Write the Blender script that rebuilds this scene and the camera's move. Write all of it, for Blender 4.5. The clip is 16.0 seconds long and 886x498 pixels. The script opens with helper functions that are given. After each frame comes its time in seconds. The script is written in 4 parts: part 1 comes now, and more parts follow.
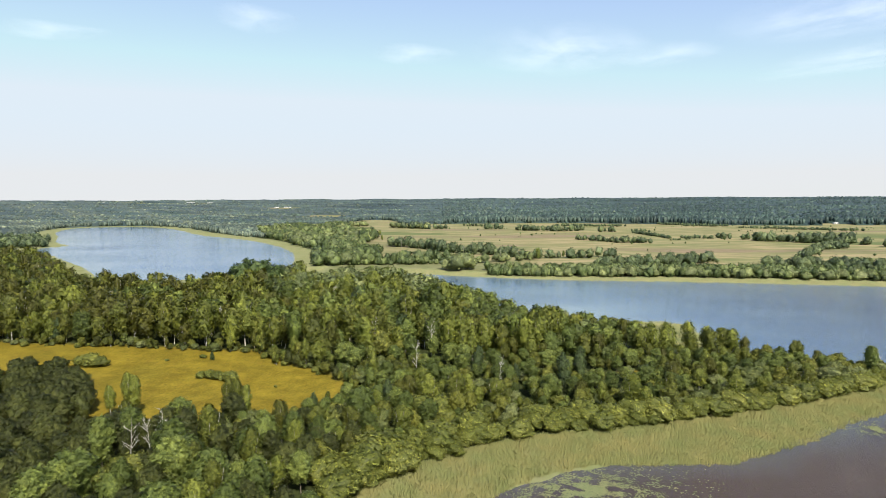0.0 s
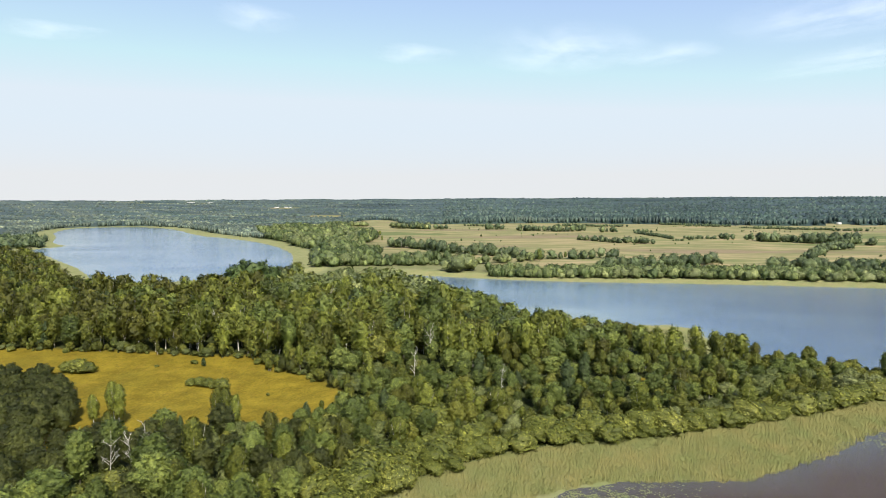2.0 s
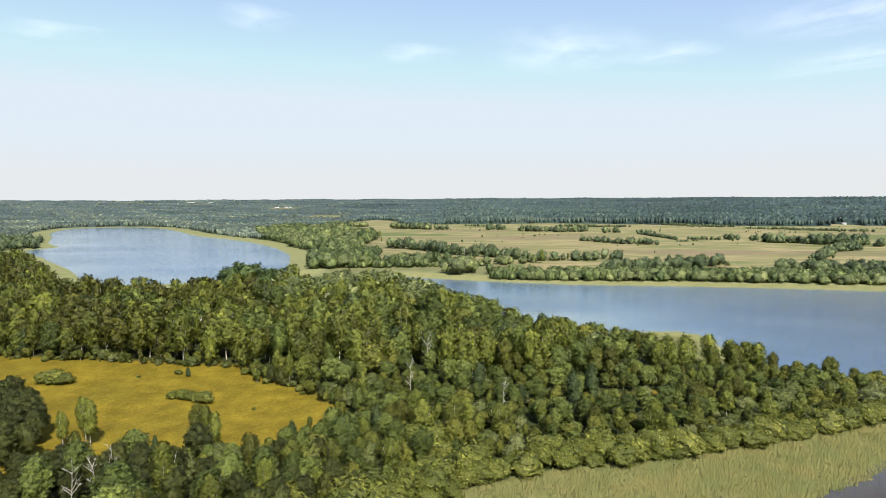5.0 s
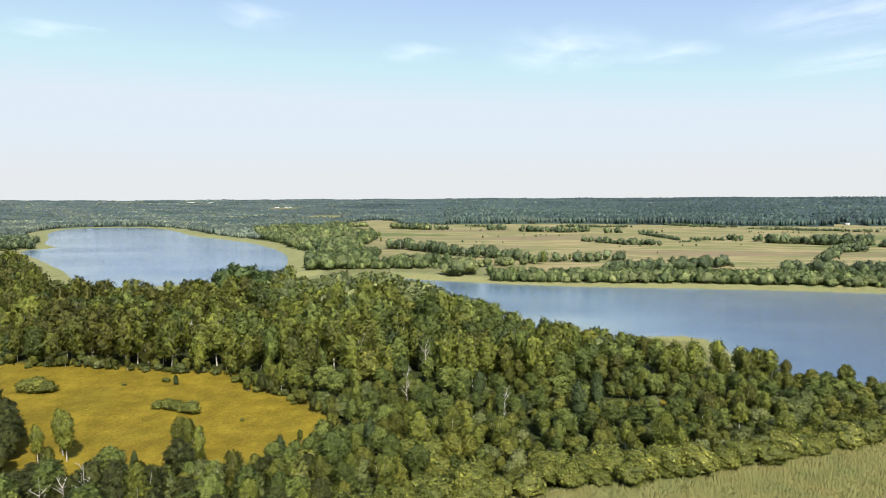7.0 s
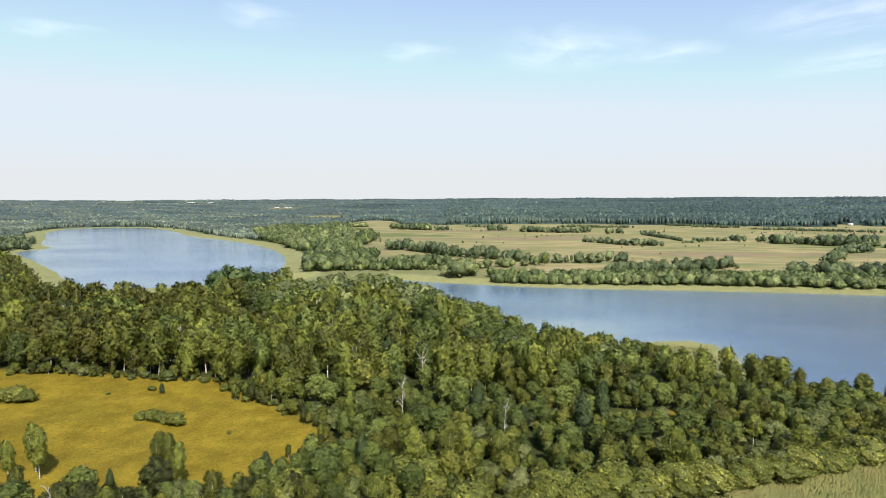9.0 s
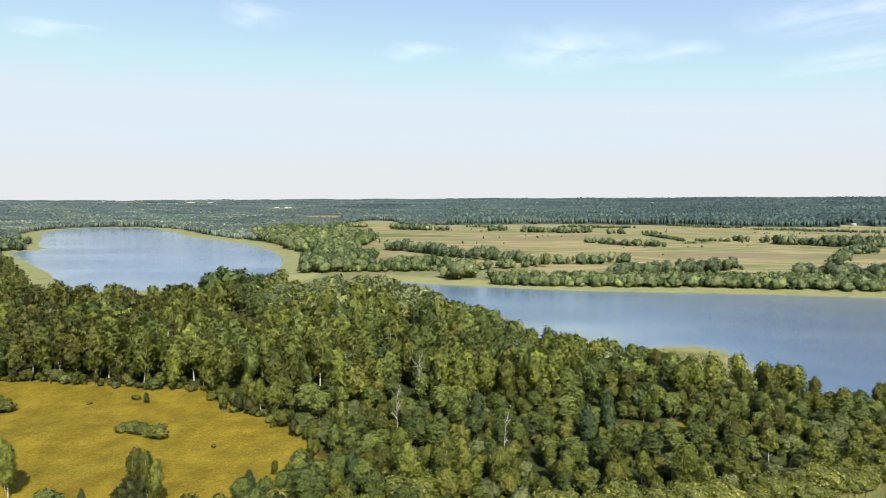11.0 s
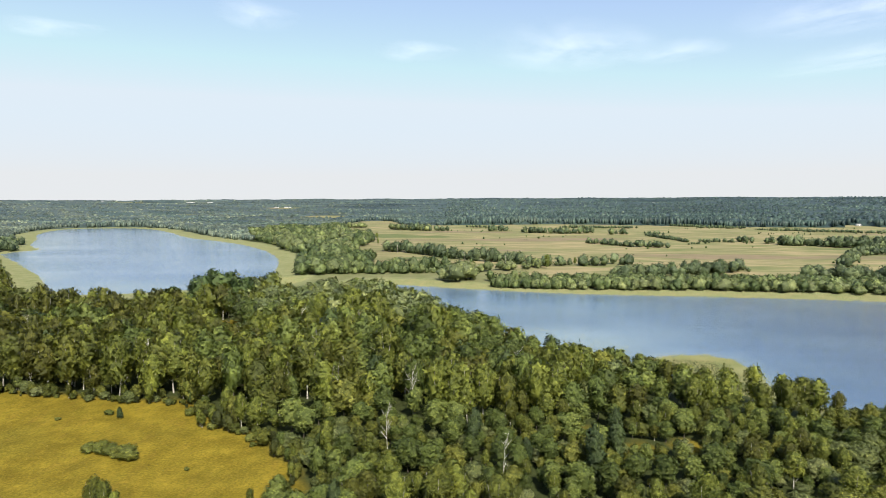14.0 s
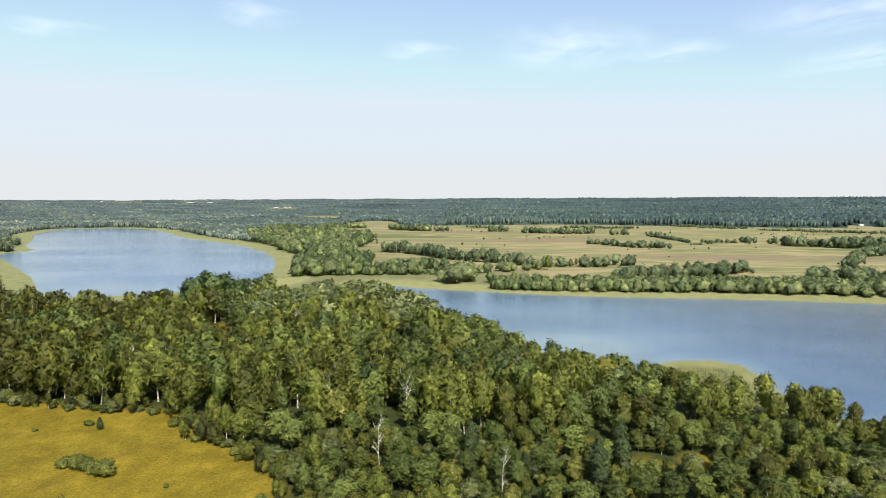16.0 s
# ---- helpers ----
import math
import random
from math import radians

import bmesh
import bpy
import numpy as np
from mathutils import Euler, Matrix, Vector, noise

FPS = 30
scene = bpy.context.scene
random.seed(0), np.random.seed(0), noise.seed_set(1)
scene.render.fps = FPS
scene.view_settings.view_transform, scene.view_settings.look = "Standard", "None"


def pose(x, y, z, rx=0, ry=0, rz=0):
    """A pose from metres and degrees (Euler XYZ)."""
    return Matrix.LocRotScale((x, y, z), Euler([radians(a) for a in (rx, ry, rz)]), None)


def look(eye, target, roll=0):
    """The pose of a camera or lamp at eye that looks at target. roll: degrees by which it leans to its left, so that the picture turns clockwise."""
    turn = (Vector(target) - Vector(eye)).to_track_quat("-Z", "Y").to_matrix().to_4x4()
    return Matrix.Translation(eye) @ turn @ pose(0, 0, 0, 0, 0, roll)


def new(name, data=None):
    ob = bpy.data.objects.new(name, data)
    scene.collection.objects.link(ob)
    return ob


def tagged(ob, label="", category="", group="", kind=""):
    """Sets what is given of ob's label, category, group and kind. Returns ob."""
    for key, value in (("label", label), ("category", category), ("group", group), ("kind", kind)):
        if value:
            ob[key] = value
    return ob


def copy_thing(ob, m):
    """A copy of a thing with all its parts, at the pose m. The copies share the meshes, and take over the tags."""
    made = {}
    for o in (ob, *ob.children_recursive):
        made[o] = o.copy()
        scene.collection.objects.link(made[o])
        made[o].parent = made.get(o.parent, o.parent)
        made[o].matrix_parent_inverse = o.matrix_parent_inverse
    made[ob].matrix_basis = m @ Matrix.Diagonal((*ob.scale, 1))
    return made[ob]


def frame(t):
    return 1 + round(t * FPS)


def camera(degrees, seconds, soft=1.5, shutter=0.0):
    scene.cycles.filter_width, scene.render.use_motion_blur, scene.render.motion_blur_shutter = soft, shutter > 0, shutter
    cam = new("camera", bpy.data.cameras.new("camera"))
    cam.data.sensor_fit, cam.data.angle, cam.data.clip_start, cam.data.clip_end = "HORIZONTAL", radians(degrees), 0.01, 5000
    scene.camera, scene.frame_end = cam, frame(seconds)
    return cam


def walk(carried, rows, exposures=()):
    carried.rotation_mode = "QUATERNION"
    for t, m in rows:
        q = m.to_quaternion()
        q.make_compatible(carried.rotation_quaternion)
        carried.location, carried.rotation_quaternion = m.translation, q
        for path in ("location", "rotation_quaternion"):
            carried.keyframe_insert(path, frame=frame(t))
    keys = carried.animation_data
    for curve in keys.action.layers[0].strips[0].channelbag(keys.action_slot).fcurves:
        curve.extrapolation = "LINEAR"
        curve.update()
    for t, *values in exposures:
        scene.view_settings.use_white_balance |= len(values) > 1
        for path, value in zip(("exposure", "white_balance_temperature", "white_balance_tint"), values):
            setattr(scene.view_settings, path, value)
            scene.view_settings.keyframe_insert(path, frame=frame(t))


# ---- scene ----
cam = camera(71.0, 16.0, soft=0.6)


def flight(t):
    """A drone that glides forward and rises a little, its gimbal almost still."""
    s = t / 16.0
    return pose(4.42 * s + 3.13 * s**2, 69.73 * s + 18.73 * s**2 - 11.10 * s**3, 70.0 + 1.44 * s + 0.63 * s**2 - 0.76 * s**3,
                90 - 4.785 - 0.034 * s, 0.2 - 0.046 * s, 0.653 * s - 0.172 * s**2)


EXPOSURE = 0.8
walk(cam, [(0.5 * i, flight(0.5 * i)) for i in range(33)], exposures=((0.0, EXPOSURE), (16.0, EXPOSURE)))

# ---- sky and sun ----
SUN_EL, SUN_AZ = 47.0, 160.0  # degrees above the horizon; clockwise from +y
world = bpy.data.worlds.new("summer_sky")
scene.world = world
world.use_nodes = True
wt = world.node_tree
sky = wt.nodes.new("ShaderNodeTexSky")
sky.sky_type, sky.sun_disc = "NISHITA", False
sky.sun_elevation, sky.sun_rotation = radians(SUN_EL), radians(SUN_AZ)
sky.air_density, sky.dust_density, sky.ozone_density = 1.0, 0.6, 1.2
sep = wt.nodes.new("ShaderNodeSeparateColor")
ratio = wt.nodes.new("ShaderNodeMath")
ratio.operation = "DIVIDE"
span = wt.nodes.new("ShaderNodeMapRange")
span.inputs["From Min"].default_value, span.inputs["From Max"].default_value = 0.62, 1.15
span.inputs["To Min"].default_value, span.inputs["To Max"].default_value = 0.20, 0.95
milky = wt.nodes.new("ShaderNodeMix")  # the milky haze low in a summer sky: white where the clear sky turns warm
milky.data_type = "RGBA"
milky.inputs[7].default_value = (4.1, 4.2, 4.3, 1)
wt.links.new(sky.outputs[0], sep.inputs[0])
wt.links.new(sep.outputs[0], ratio.inputs[0])
wt.links.new(sep.outputs[2], ratio.inputs[1])
wt.links.new(ratio.outputs[0], span.inputs["Value"])
wt.links.new(span.outputs[0], milky.inputs[0])
cap = wt.nodes.new("ShaderNodeMix")
cap.data_type, cap.blend_type = "RGBA", "DARKEN"
cap.inputs[0].default_value, cap.inputs[7].default_value = 1.0, (3.72, 4.34, 4.9, 1)
clear = wt.nodes.new("ShaderNodeMix")
clear.data_type, clear.blend_type = "RGBA", "MULTIPLY"
clear.inputs[0].default_value, clear.inputs[7].default_value = 1.0, (0.985, 0.995, 1.02, 1)
wt.links.new(sky.outputs[0], clear.inputs[6])
wt.links.new(clear.outputs[2], cap.inputs[6])
wt.links.new(cap.outputs[2], milky.inputs[6])
wt.links.new(milky.outputs[2], wt.nodes["Background"].inputs[0])
wt.nodes["Background"].inputs[1].default_value = 0.113
lamp = bpy.data.lights.new("sun", "SUN")
lamp.energy, lamp.angle, lamp.color = 4.6, radians(0.6), (1.0, 0.92, 0.785)
sun = new("sun", lamp)
a, e = radians(SUN_AZ), radians(SUN_EL)
sun.matrix_basis = look((300 * math.sin(a) * math.cos(e), 300 * math.cos(a) * math.cos(e), 300 * math.sin(e)), (0, 0, 0))


# ---- materials ----
class Nodes:
    """Short forms for building a node tree."""

    def __init__(self, name):
        self.mat = bpy.data.materials.new(name)
        self.mat.use_nodes = True
        self.t = self.mat.node_tree
        self.bsdf = self.t.nodes["Principled BSDF"]
        self.out = self.t.nodes["Material Output"]

    def node(self, kind, **values):
        n = self.t.nodes.new(kind)
        for key, value in values.items():
            n.inputs[key].default_value = value
        return n

    def link(self, a, b):
        self.t.links.new(a, b)

    def noise(self, scale, detail=4.0, rough=0.55, squash=(1, 1, 1), where=None):
        n = self.node("ShaderNodeTexNoise", Scale=scale, Detail=detail, Roughness=rough)
        if where is None:
            where = self.node("ShaderNodeTexCoord").outputs["Object"]
        m = self.node("ShaderNodeMapping", Scale=squash)
        self.link(where, m.inputs["Vector"])
        self.link(m.outputs[0], n.inputs["Vector"])
        return n.outputs["Fac"]

    def ramp(self, fac, *stops):
        n = self.node("ShaderNodeValToRGB")
        r = n.color_ramp
        while len(r.elements) < len(stops):
            r.elements.new(0.5)
        for el, (p, c) in zip(r.elements, stops):
            el.position = p
            el.color = (*c, 1) if len(c) == 3 else c
        self.link(fac, n.inputs[0])
        return n.outputs[0]

    def mix(self, fac, a, b, how="MIX"):
        n = self.t.nodes.new("ShaderNodeMix")
        n.data_type, n.blend_type = "RGBA", how
        for sock, v in ((n.inputs[0], fac), (n.inputs[6], a), (n.inputs[7], b)):
            if isinstance(v, bpy.types.NodeSocket):
                self.link(v, sock)
            else:
                sock.default_value = (*v, 1) if isinstance(v, tuple) else v
        return n.outputs[2]

    def math(self, op, a, b=0.0):
        n = self.t.nodes.new("ShaderNodeMath")
        n.operation = op
        for sock, v in zip(n.inputs, (a, b)):
            if isinstance(v, bpy.types.NodeSocket):
                self.link(v, sock)
            else:
                sock.default_value = v
        return n.outputs[0]

    def bump(self, height, strength, distance):
        n = self.node("ShaderNodeBump", Strength=strength, Distance=distance)
        self.link(height, n.inputs["Height"])
        self.link(n.outputs[0], self.bsdf.inputs["Normal"])

    def finish(self, color=None, rough=0.8, spec=0.3):
        if color is not None:
            self.link(color, self.bsdf.inputs["Base Color"])
        self.bsdf.inputs["Roughness"].default_value = rough
        self.bsdf.inputs["Specular IOR Level"].default_value = spec
        return self.mat


def leaf_material(name, dark, mid, light, through_light=0.2, broad=0.0):
    """Foliage: one tint for each tree, another for each bough and each spray of leaves, light shining through."""
    n = Nodes(name)
    attr = n.node("ShaderNodeAttribute")
    attr.attribute_name = "tint"
    own = n.math("GREATER_THAN", attr.outputs["Fac"], 0.001)
    tree = n.math("ADD", attr.outputs["Fac"], n.math("MULTIPLY", n.node("ShaderNodeObjectInfo").outputs["Random"], n.math("SUBTRACT", 1.0, own)))
    island = n.node("ShaderNodeNewGeometry").outputs["Random Per Island"]
    bough = n.node("ShaderNodeAttribute")
    bough.attribute_name = "bough"
    c = n.ramp(tree, (0.0, dark), (0.5, mid), (1.0, light))
    # random tone for each spray; the lightest whitened, sky sheen put into the colour
    c = n.mix(1.0, c, n.ramp(island, (0.0, (0.62, 0.65, 0.68)), (0.55, (1.0, 1.0, 1.0)), (1.0, (1.80, 1.74, 1.62))), "MULTIPLY")
    c = n.mix(1.0, c, n.ramp(bough.outputs["Fac"], (0.0, (0.82, 0.85, 0.90)), (0.5, (1.0, 1.0, 1.0)), (1.0, (1.22, 1.16, 1.02))), "MULTIPLY")
    if broad:
        c = n.mix(1.0, c, n.ramp(n.noise(broad, 5, 0.62, (0.25, 1.0, 0.2)), (0.32, (0.50, 0.54, 0.58)), (0.5, (1.0, 1.0, 1.0)), (0.68, (1.60, 1.54, 1.42))), "MULTIPLY")
    shade_grain = n.noise(0.5 if broad else 5.5, 3, 0.75)
    # leafy mottle, with the shade of small gaps put into its dark flecks
    c = n.mix(1.0, c, n.ramp(shade_grain, (0.34, (0.50, 0.54, 0.56)), (0.5, (1.0, 1.0, 1.0)), (0.66, (1.50, 1.46, 1.38))), "MULTIPLY")
    n.bump(shade_grain, 0.65, 0.25)
    n.finish(c, 0.5, 0.25)
    tr = n.node("ShaderNodeBsdfTranslucent")
    n.link(n.mix(1.0, c, (1.15, 1.2, 0.6), "MULTIPLY"), tr.inputs[0])
    m = n.node("ShaderNodeMixShader", Fac=through_light)
    n.link(n.bsdf.outputs[0], m.inputs[1])
    n.link(tr.outputs[0], m.inputs[2])
    kind = n.node("ShaderNodeAttribute")  # how fine the gaps are between the leaves of a spray; 0 where none shows
    kind.attribute_name = "spray"
    gaps = n.node("ShaderNodeTexNoise", Detail=2.0, Roughness=0.7)
    n.link(n.node("ShaderNodeTexCoord").outputs["Object"], gaps.inputs["Vector"])
    n.link(n.math("MULTIPLY", kind.outputs["Fac"], 6.2), gaps.inputs["Scale"])
    hole = n.math("MULTIPLY", n.math("GREATER_THAN", kind.outputs["Fac"], 0.01), n.math("LESS_THAN", gaps.outputs["Fac"], 0.46))
    clear, last = n.node("ShaderNodeBsdfTransparent"), n.node("ShaderNodeMixShader")
    n.link(hole, last.inputs[0])
    n.link(m.outputs[0], last.inputs[1])
    n.link(clear.outputs[0], last.inputs[2])
    n.link(last.outputs[0], n.out.inputs[0])
    return n.mat


def bark_material(name, a, b, scale, squash):
    n = Nodes(name)
    f = n.noise(scale, 4, 0.6, squash)
    n.bump(f, 0.4, 0.03)
    return n.finish(n.ramp(f, (0.35, a), (0.6, b)), 0.85, 0.2)


LEAF = {
    "birch": leaf_material("birch_leaves", (0.064, 0.068, 0.011), (0.106, 0.127, 0.021), (0.158, 0.181, 0.033)),
    "aspen": leaf_material("aspen_leaves", (0.055, 0.076, 0.017), (0.095, 0.126, 0.029), (0.152, 0.185, 0.045)),
    "alder": leaf_material("alder_leaves", (0.066, 0.079, 0.015), (0.111, 0.123, 0.022), (0.166, 0.175, 0.035)),
    "willow": leaf_material("willow_leaves", (0.096, 0.118, 0.038), (0.130, 0.152, 0.054), (0.172, 0.194, 0.080)),
    "spruce": leaf_material("spruce_needles", (0.036, 0.056, 0.019), (0.046, 0.068, 0.023), (0.056, 0.080, 0.028), 0.12),
    "pine": leaf_material("pine_needles", (0.046, 0.074, 0.022), (0.060, 0.092, 0.028), (0.076, 0.110, 0.034), 0.15),
    "oak": leaf_material("oak_leaves", (0.028, 0.035, 0.009), (0.043, 0.052, 0.013), (0.066, 0.077, 0.020), 0.2),
    "shrub": leaf_material("shrub_leaves", (0.095, 0.110, 0.021), (0.128, 0.144, 0.028), (0.173, 0.184, 0.040)),
    # cooler and paler than near leaves: haze over the far shore, in the colour
    "belt": leaf_material("hazy_shore_leaves", (0.054, 0.082, 0.030), (0.090, 0.122, 0.046), (0.140, 0.176, 0.070)),
    "sallow": leaf_material("sallow_leaves", (0.105, 0.132, 0.053), (0.145, 0.174, 0.071), (0.200, 0.227, 0.103)),
    # field hedges, paler and bluer to carry the haze in their leaf colour
    "hedge": leaf_material("hazy_hedge_leaves", (0.056, 0.082, 0.040), (0.078, 0.108, 0.052), (0.112, 0.144, 0.070)),
    # aerial haze put into the leaf colour: bluish, with a paler end
    "far": leaf_material("hazy_wood_leaves", (0.034, 0.059, 0.053), (0.061, 0.090, 0.074), (0.124, 0.143, 0.101), 0.12, 0.006),
}
BARK_WHITE = bark_material("birch_bark", (0.08, 0.07, 0.06), (0.62, 0.60, 0.54), 1.6, (0.4, 0.4, 1.6))
BARK_GREY = bark_material("grey_bark", (0.07, 0.06, 0.045), (0.17, 0.15, 0.12), 3.0, (1, 1, 0.3))
BARK_RED = bark_material("pine_bark", (0.12, 0.06, 0.035), (0.30, 0.15, 0.08), 3.0, (1, 1, 0.4))
BARK = {"birch": BARK_WHITE, "pine": BARK_RED}


def ground_material():
    """Forest floor, golden meadow, stubble fields and marsh, told apart by what grows there."""
    n = Nodes("ground_cover")
    zone = n.node("ShaderNodeAttribute")
    zone.attribute_name = "zone"
    sep = n.node("ShaderNodeSeparateColor")
    n.link(zone.outputs["Color"], sep.inputs[0])
    fine, patch = n.noise(1.6, 5, 0.65), n.noise(0.09, 5, 0.6)
    floor = n.ramp(fine, (0.3, (0.020, 0.027, 0.009)), (0.7, (0.048, 0.058, 0.019)))
    meadow = n.mix(n.ramp(patch, (0.35, (0, 0, 0)), (0.65, (1, 1, 1))), (0.124, 0.095, 0.010), (0.200, 0.154, 0.018))
    meadow = n.mix(n.ramp(n.noise(0.035, 5, 0.6), (0.50, (0, 0, 0)), (0.75, (0.6, 0.6, 0.6))), meadow, (0.112, 0.098, 0.013))
    meadow = n.mix(n.ramp(n.noise(0.22, 4, 0.6, (1, 0.35, 1)), (0.56, (0, 0, 0)), (0.78, (0.6, 0.6, 0.6))), meadow, (0.150, 0.100, 0.018))
    meadow = n.mix(0.75, meadow, n.ramp(fine, (0.25, (0.40, 0.44, 0.40)), (0.75, (1.52, 1.46, 1.40))), "MULTIPLY")
    meadow = n.mix(0.5, meadow, n.ramp(n.noise(0.5, 4, 0.6, (1, 0.6, 1)), (0.3, (0.70, 0.76, 0.6)), (0.7, (1.26, 1.2, 1.2))), "MULTIPLY")
    strip = n.noise(0.0048, 4, 0.5, (0.45, 1.5, 1))
    field = n.ramp(strip, (0.36, (0.116, 0.136, 0.058)), (0.42, (0.270, 0.224, 0.128)), (0.47, (0.152, 0.164, 0.074)), (0.52, (0.276, 0.224, 0.134)), (0.57, (0.172, 0.172, 0.082)), (0.63, (0.200, 0.156, 0.106)))
    field = n.mix(0.8, field, n.ramp(n.noise(0.05, 6, 0.65, (0.5, 1.6, 1)), (0.3, (0.62, 0.72, 0.6)), (0.7, (1.2, 1.15, 1.1))), "MULTIPLY")
    field = n.mix(n.ramp(n.noise(0.011, 5, 0.6, (0.6, 1.5, 1)), (0.54, (0, 0, 0)), (0.68, (0.75, 0.75, 0.75))), field, (0.112, 0.132, 0.054))
    marsh = n.mix(n.ramp(patch, (0.35, (0, 0, 0)), (0.65, (1, 1, 1))), (0.140, 0.162, 0.066), (0.208, 0.206, 0.106))
    cover = n.node("ShaderNodeAttribute")
    cover.attribute_name = "canopy"
    scrub = n.ramp(n.noise(0.16, 5, 0.7), (0.32, (0.022, 0.036, 0.026)), (0.68, (0.066, 0.092, 0.066)))
    c = n.mix(cover.outputs["Fac"], floor, scrub)
    c = n.mix(sep.outputs[0], c, meadow)
    c = n.mix(sep.outputs[1], c, field)
    c = n.mix(sep.outputs[2], c, marsh)
    n.bump(n.mix(0.5, fine, patch), 0.7, 0.4)
    return n.finish(c, 0.95, 0.1)


def water_material(name, a, b):
    n = Nodes(name)
    ripple = n.noise(1.2, 4, 0.65, (1.0, 2.2, 1))
    swell = n.noise(0.035, 3, 0.5, (0.5, 1.6, 1))
    n.bump(n.mix(0.3, ripple, swell), 0.22, 1.0)
    gust = n.noise(0.0075, 3, 0.5, (0.45, 1.5, 1))  # the wind ruffles some patches and leaves others smooth
    bump = next(k for k in n.t.nodes if k.bl_idname == "ShaderNodeBump")
    n.bsdf.inputs["IOR"].default_value = 1.36
    shoal_sheen = n.node("ShaderNodeAttribute")
    shoal_sheen.attribute_name = "shoal_sheen"
    dim_ripple = n.node("ShaderNodeAttribute")  # brown-dark tint put into the colour for the weaker sky reflection close by
    dim_ripple.attribute_name = "dim_ripple"
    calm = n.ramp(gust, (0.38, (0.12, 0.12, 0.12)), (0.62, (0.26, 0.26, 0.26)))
    n.link(n.mix(dim_ripple.outputs["Fac"], calm, (1.0, 1.0, 1.0)), bump.inputs["Strength"])  # short ripples in the cove
    return n.finish(n.mix(shoal_sheen.outputs["Fac"], n.mix(dim_ripple.outputs["Fac"], n.ramp(swell, (0.3, a), (0.7, b)), (0.054, 0.034, 0.038)), (0.160, 0.222, 0.262)), 0.07, 0.5)


def reed_material(name, a, b):
    n = Nodes(name)
    island = n.node("ShaderNodeNewGeometry").outputs["Random Per Island"]
    c = n.mix(island, a, b)
    c = n.mix(0.7, c, n.ramp(n.noise(0.11, 3, 0.5), (0.3, (0.78, 0.95, 0.8)), (0.7, (1.25, 1.1, 1.0))), "MULTIPLY")
    return n.finish(c, 0.7, 0.2)


GROUND = ground_material()
WATER_EAST = water_material("east_lake_water", (0.052, 0.104, 0.190), (0.066, 0.118, 0.208))
WATER_WEST = water_material("clear_lake_water", (0.060, 0.122, 0.232), (0.070, 0.134, 0.250))
REED = reed_material("reed_blades", (0.148, 0.156, 0.058), (0.176, 0.172, 0.068))
REED_PALE = reed_material("pale_reed_blades", (0.165, 0.180, 0.082), (0.232, 0.226, 0.122))
GRASS = reed_material("dry_grass_blades", (0.110, 0.084, 0.010), (0.166, 0.126, 0.016))
REED_STRAW = reed_material("straw_reed_blades", (0.158, 0.172, 0.076), (0.205, 0.202, 0.100))
LILY = reed_material("lily_leaves", (0.100, 0.122, 0.052), (0.180, 0.190, 0.098))

# ---- the plan, in metres: x right, y ahead of the first eye ----
EAST_LAKE = [(-60, 566), (-45, 574), (3, 552), (41, 537), (102, 517), (215, 502), (341, 474), (520, 430), (760, 330), (900, 50), (700, -350),
             (100, -420), (-60, -150), (-30, 60), (-3, 122), (10, 138), (24, 149), (40, 156), (56, 157), (78, 158), (104, 174), (122, 187), (146, 199), (178, 214),
             (205, 232), (185, 245), (160, 250), (138, 266), (126, 290), (129, 308), (131, 328), (128, 340), (106, 344), (92, 330), (74, 324), (52, 356), (34, 396), (15, 430), (-5, 472), (-30, 528)]
WEST_LAKE = [(-800, 1290), (-835, 1370), (-860, 1480), (-775, 1512), (-690, 1485), (-590, 1375), (-462, 1168), (-381, 1088), (-306, 1004),
             (-241, 899), (-198, 804), (-172, 714), (-155, 636), (-137, 596), (-160, 560), (-220, 530), (-284, 514), (-359, 619), (-396, 661),
             (-461, 738), (-520, 800), (-570, 860), (-548, 918), (-600, 960), (-693, 1119), (-777, 1247)]
MEADOW = [(-300, 296), (-208, 288), (-166, 284), (-137, 279), (-109, 273), (-84, 273), (-69, 254), (-56, 245), (-46, 236), (-36, 223), (-31, 211), (-35, 201), (-47, 190),
          (-70, 174), (-100, 170), (-128, 162), (-170, 148), (-300, 180)]
WOOD = [(-24, 138), (-12, 152), (3, 163), (16, 171), (36, 178), (54, 181), (73, 187), (94, 194), (117, 204), (143, 215), (168, 226), (170, 238),
        (146, 250), (122, 259), (115, 275), (103, 272), (95, 277), (86, 290), (72, 304), (54, 314), (45, 336), (31, 348), (24, 384), (6, 390), (-4, 432), (-24, 492), (-60, 518), (-110, 500),
        (-155, 502), (-186, 440), (-228, 434), (-268, 462), (-318, 520), (-400, 622), (-480, 705), (-650, 760), (-600, 420), (-400, 250),
        (-280, 90), (-30, 90)]
REED_SHORE = [(-26, 132), (-24, 138), (-12, 152), (3, 163), (16, 171), (36, 178), (54, 181), (73, 187), (94, 194), (117, 204), (143, 215), (168, 226),
              (190, 233), (208, 232), (180, 212), (148, 197), (124, 185), (106, 172), (76, 157), (52, 156), (38, 156), (24, 150), (12, 140), (0, 128)]
FIELD = [(-70, 640), (20, 640), (44, 600), (130, 600), (317, 580), (520, 560), (900, 600), (1300, 900), (1400, 1440), (1042, 1460), (809, 1443), (571, 1509),
         (324, 1650), (23, 1600), (-110, 1600), (-150, 1880), (-250, 1900), (-250, 1480), (-100, 1068), (-60, 830)]


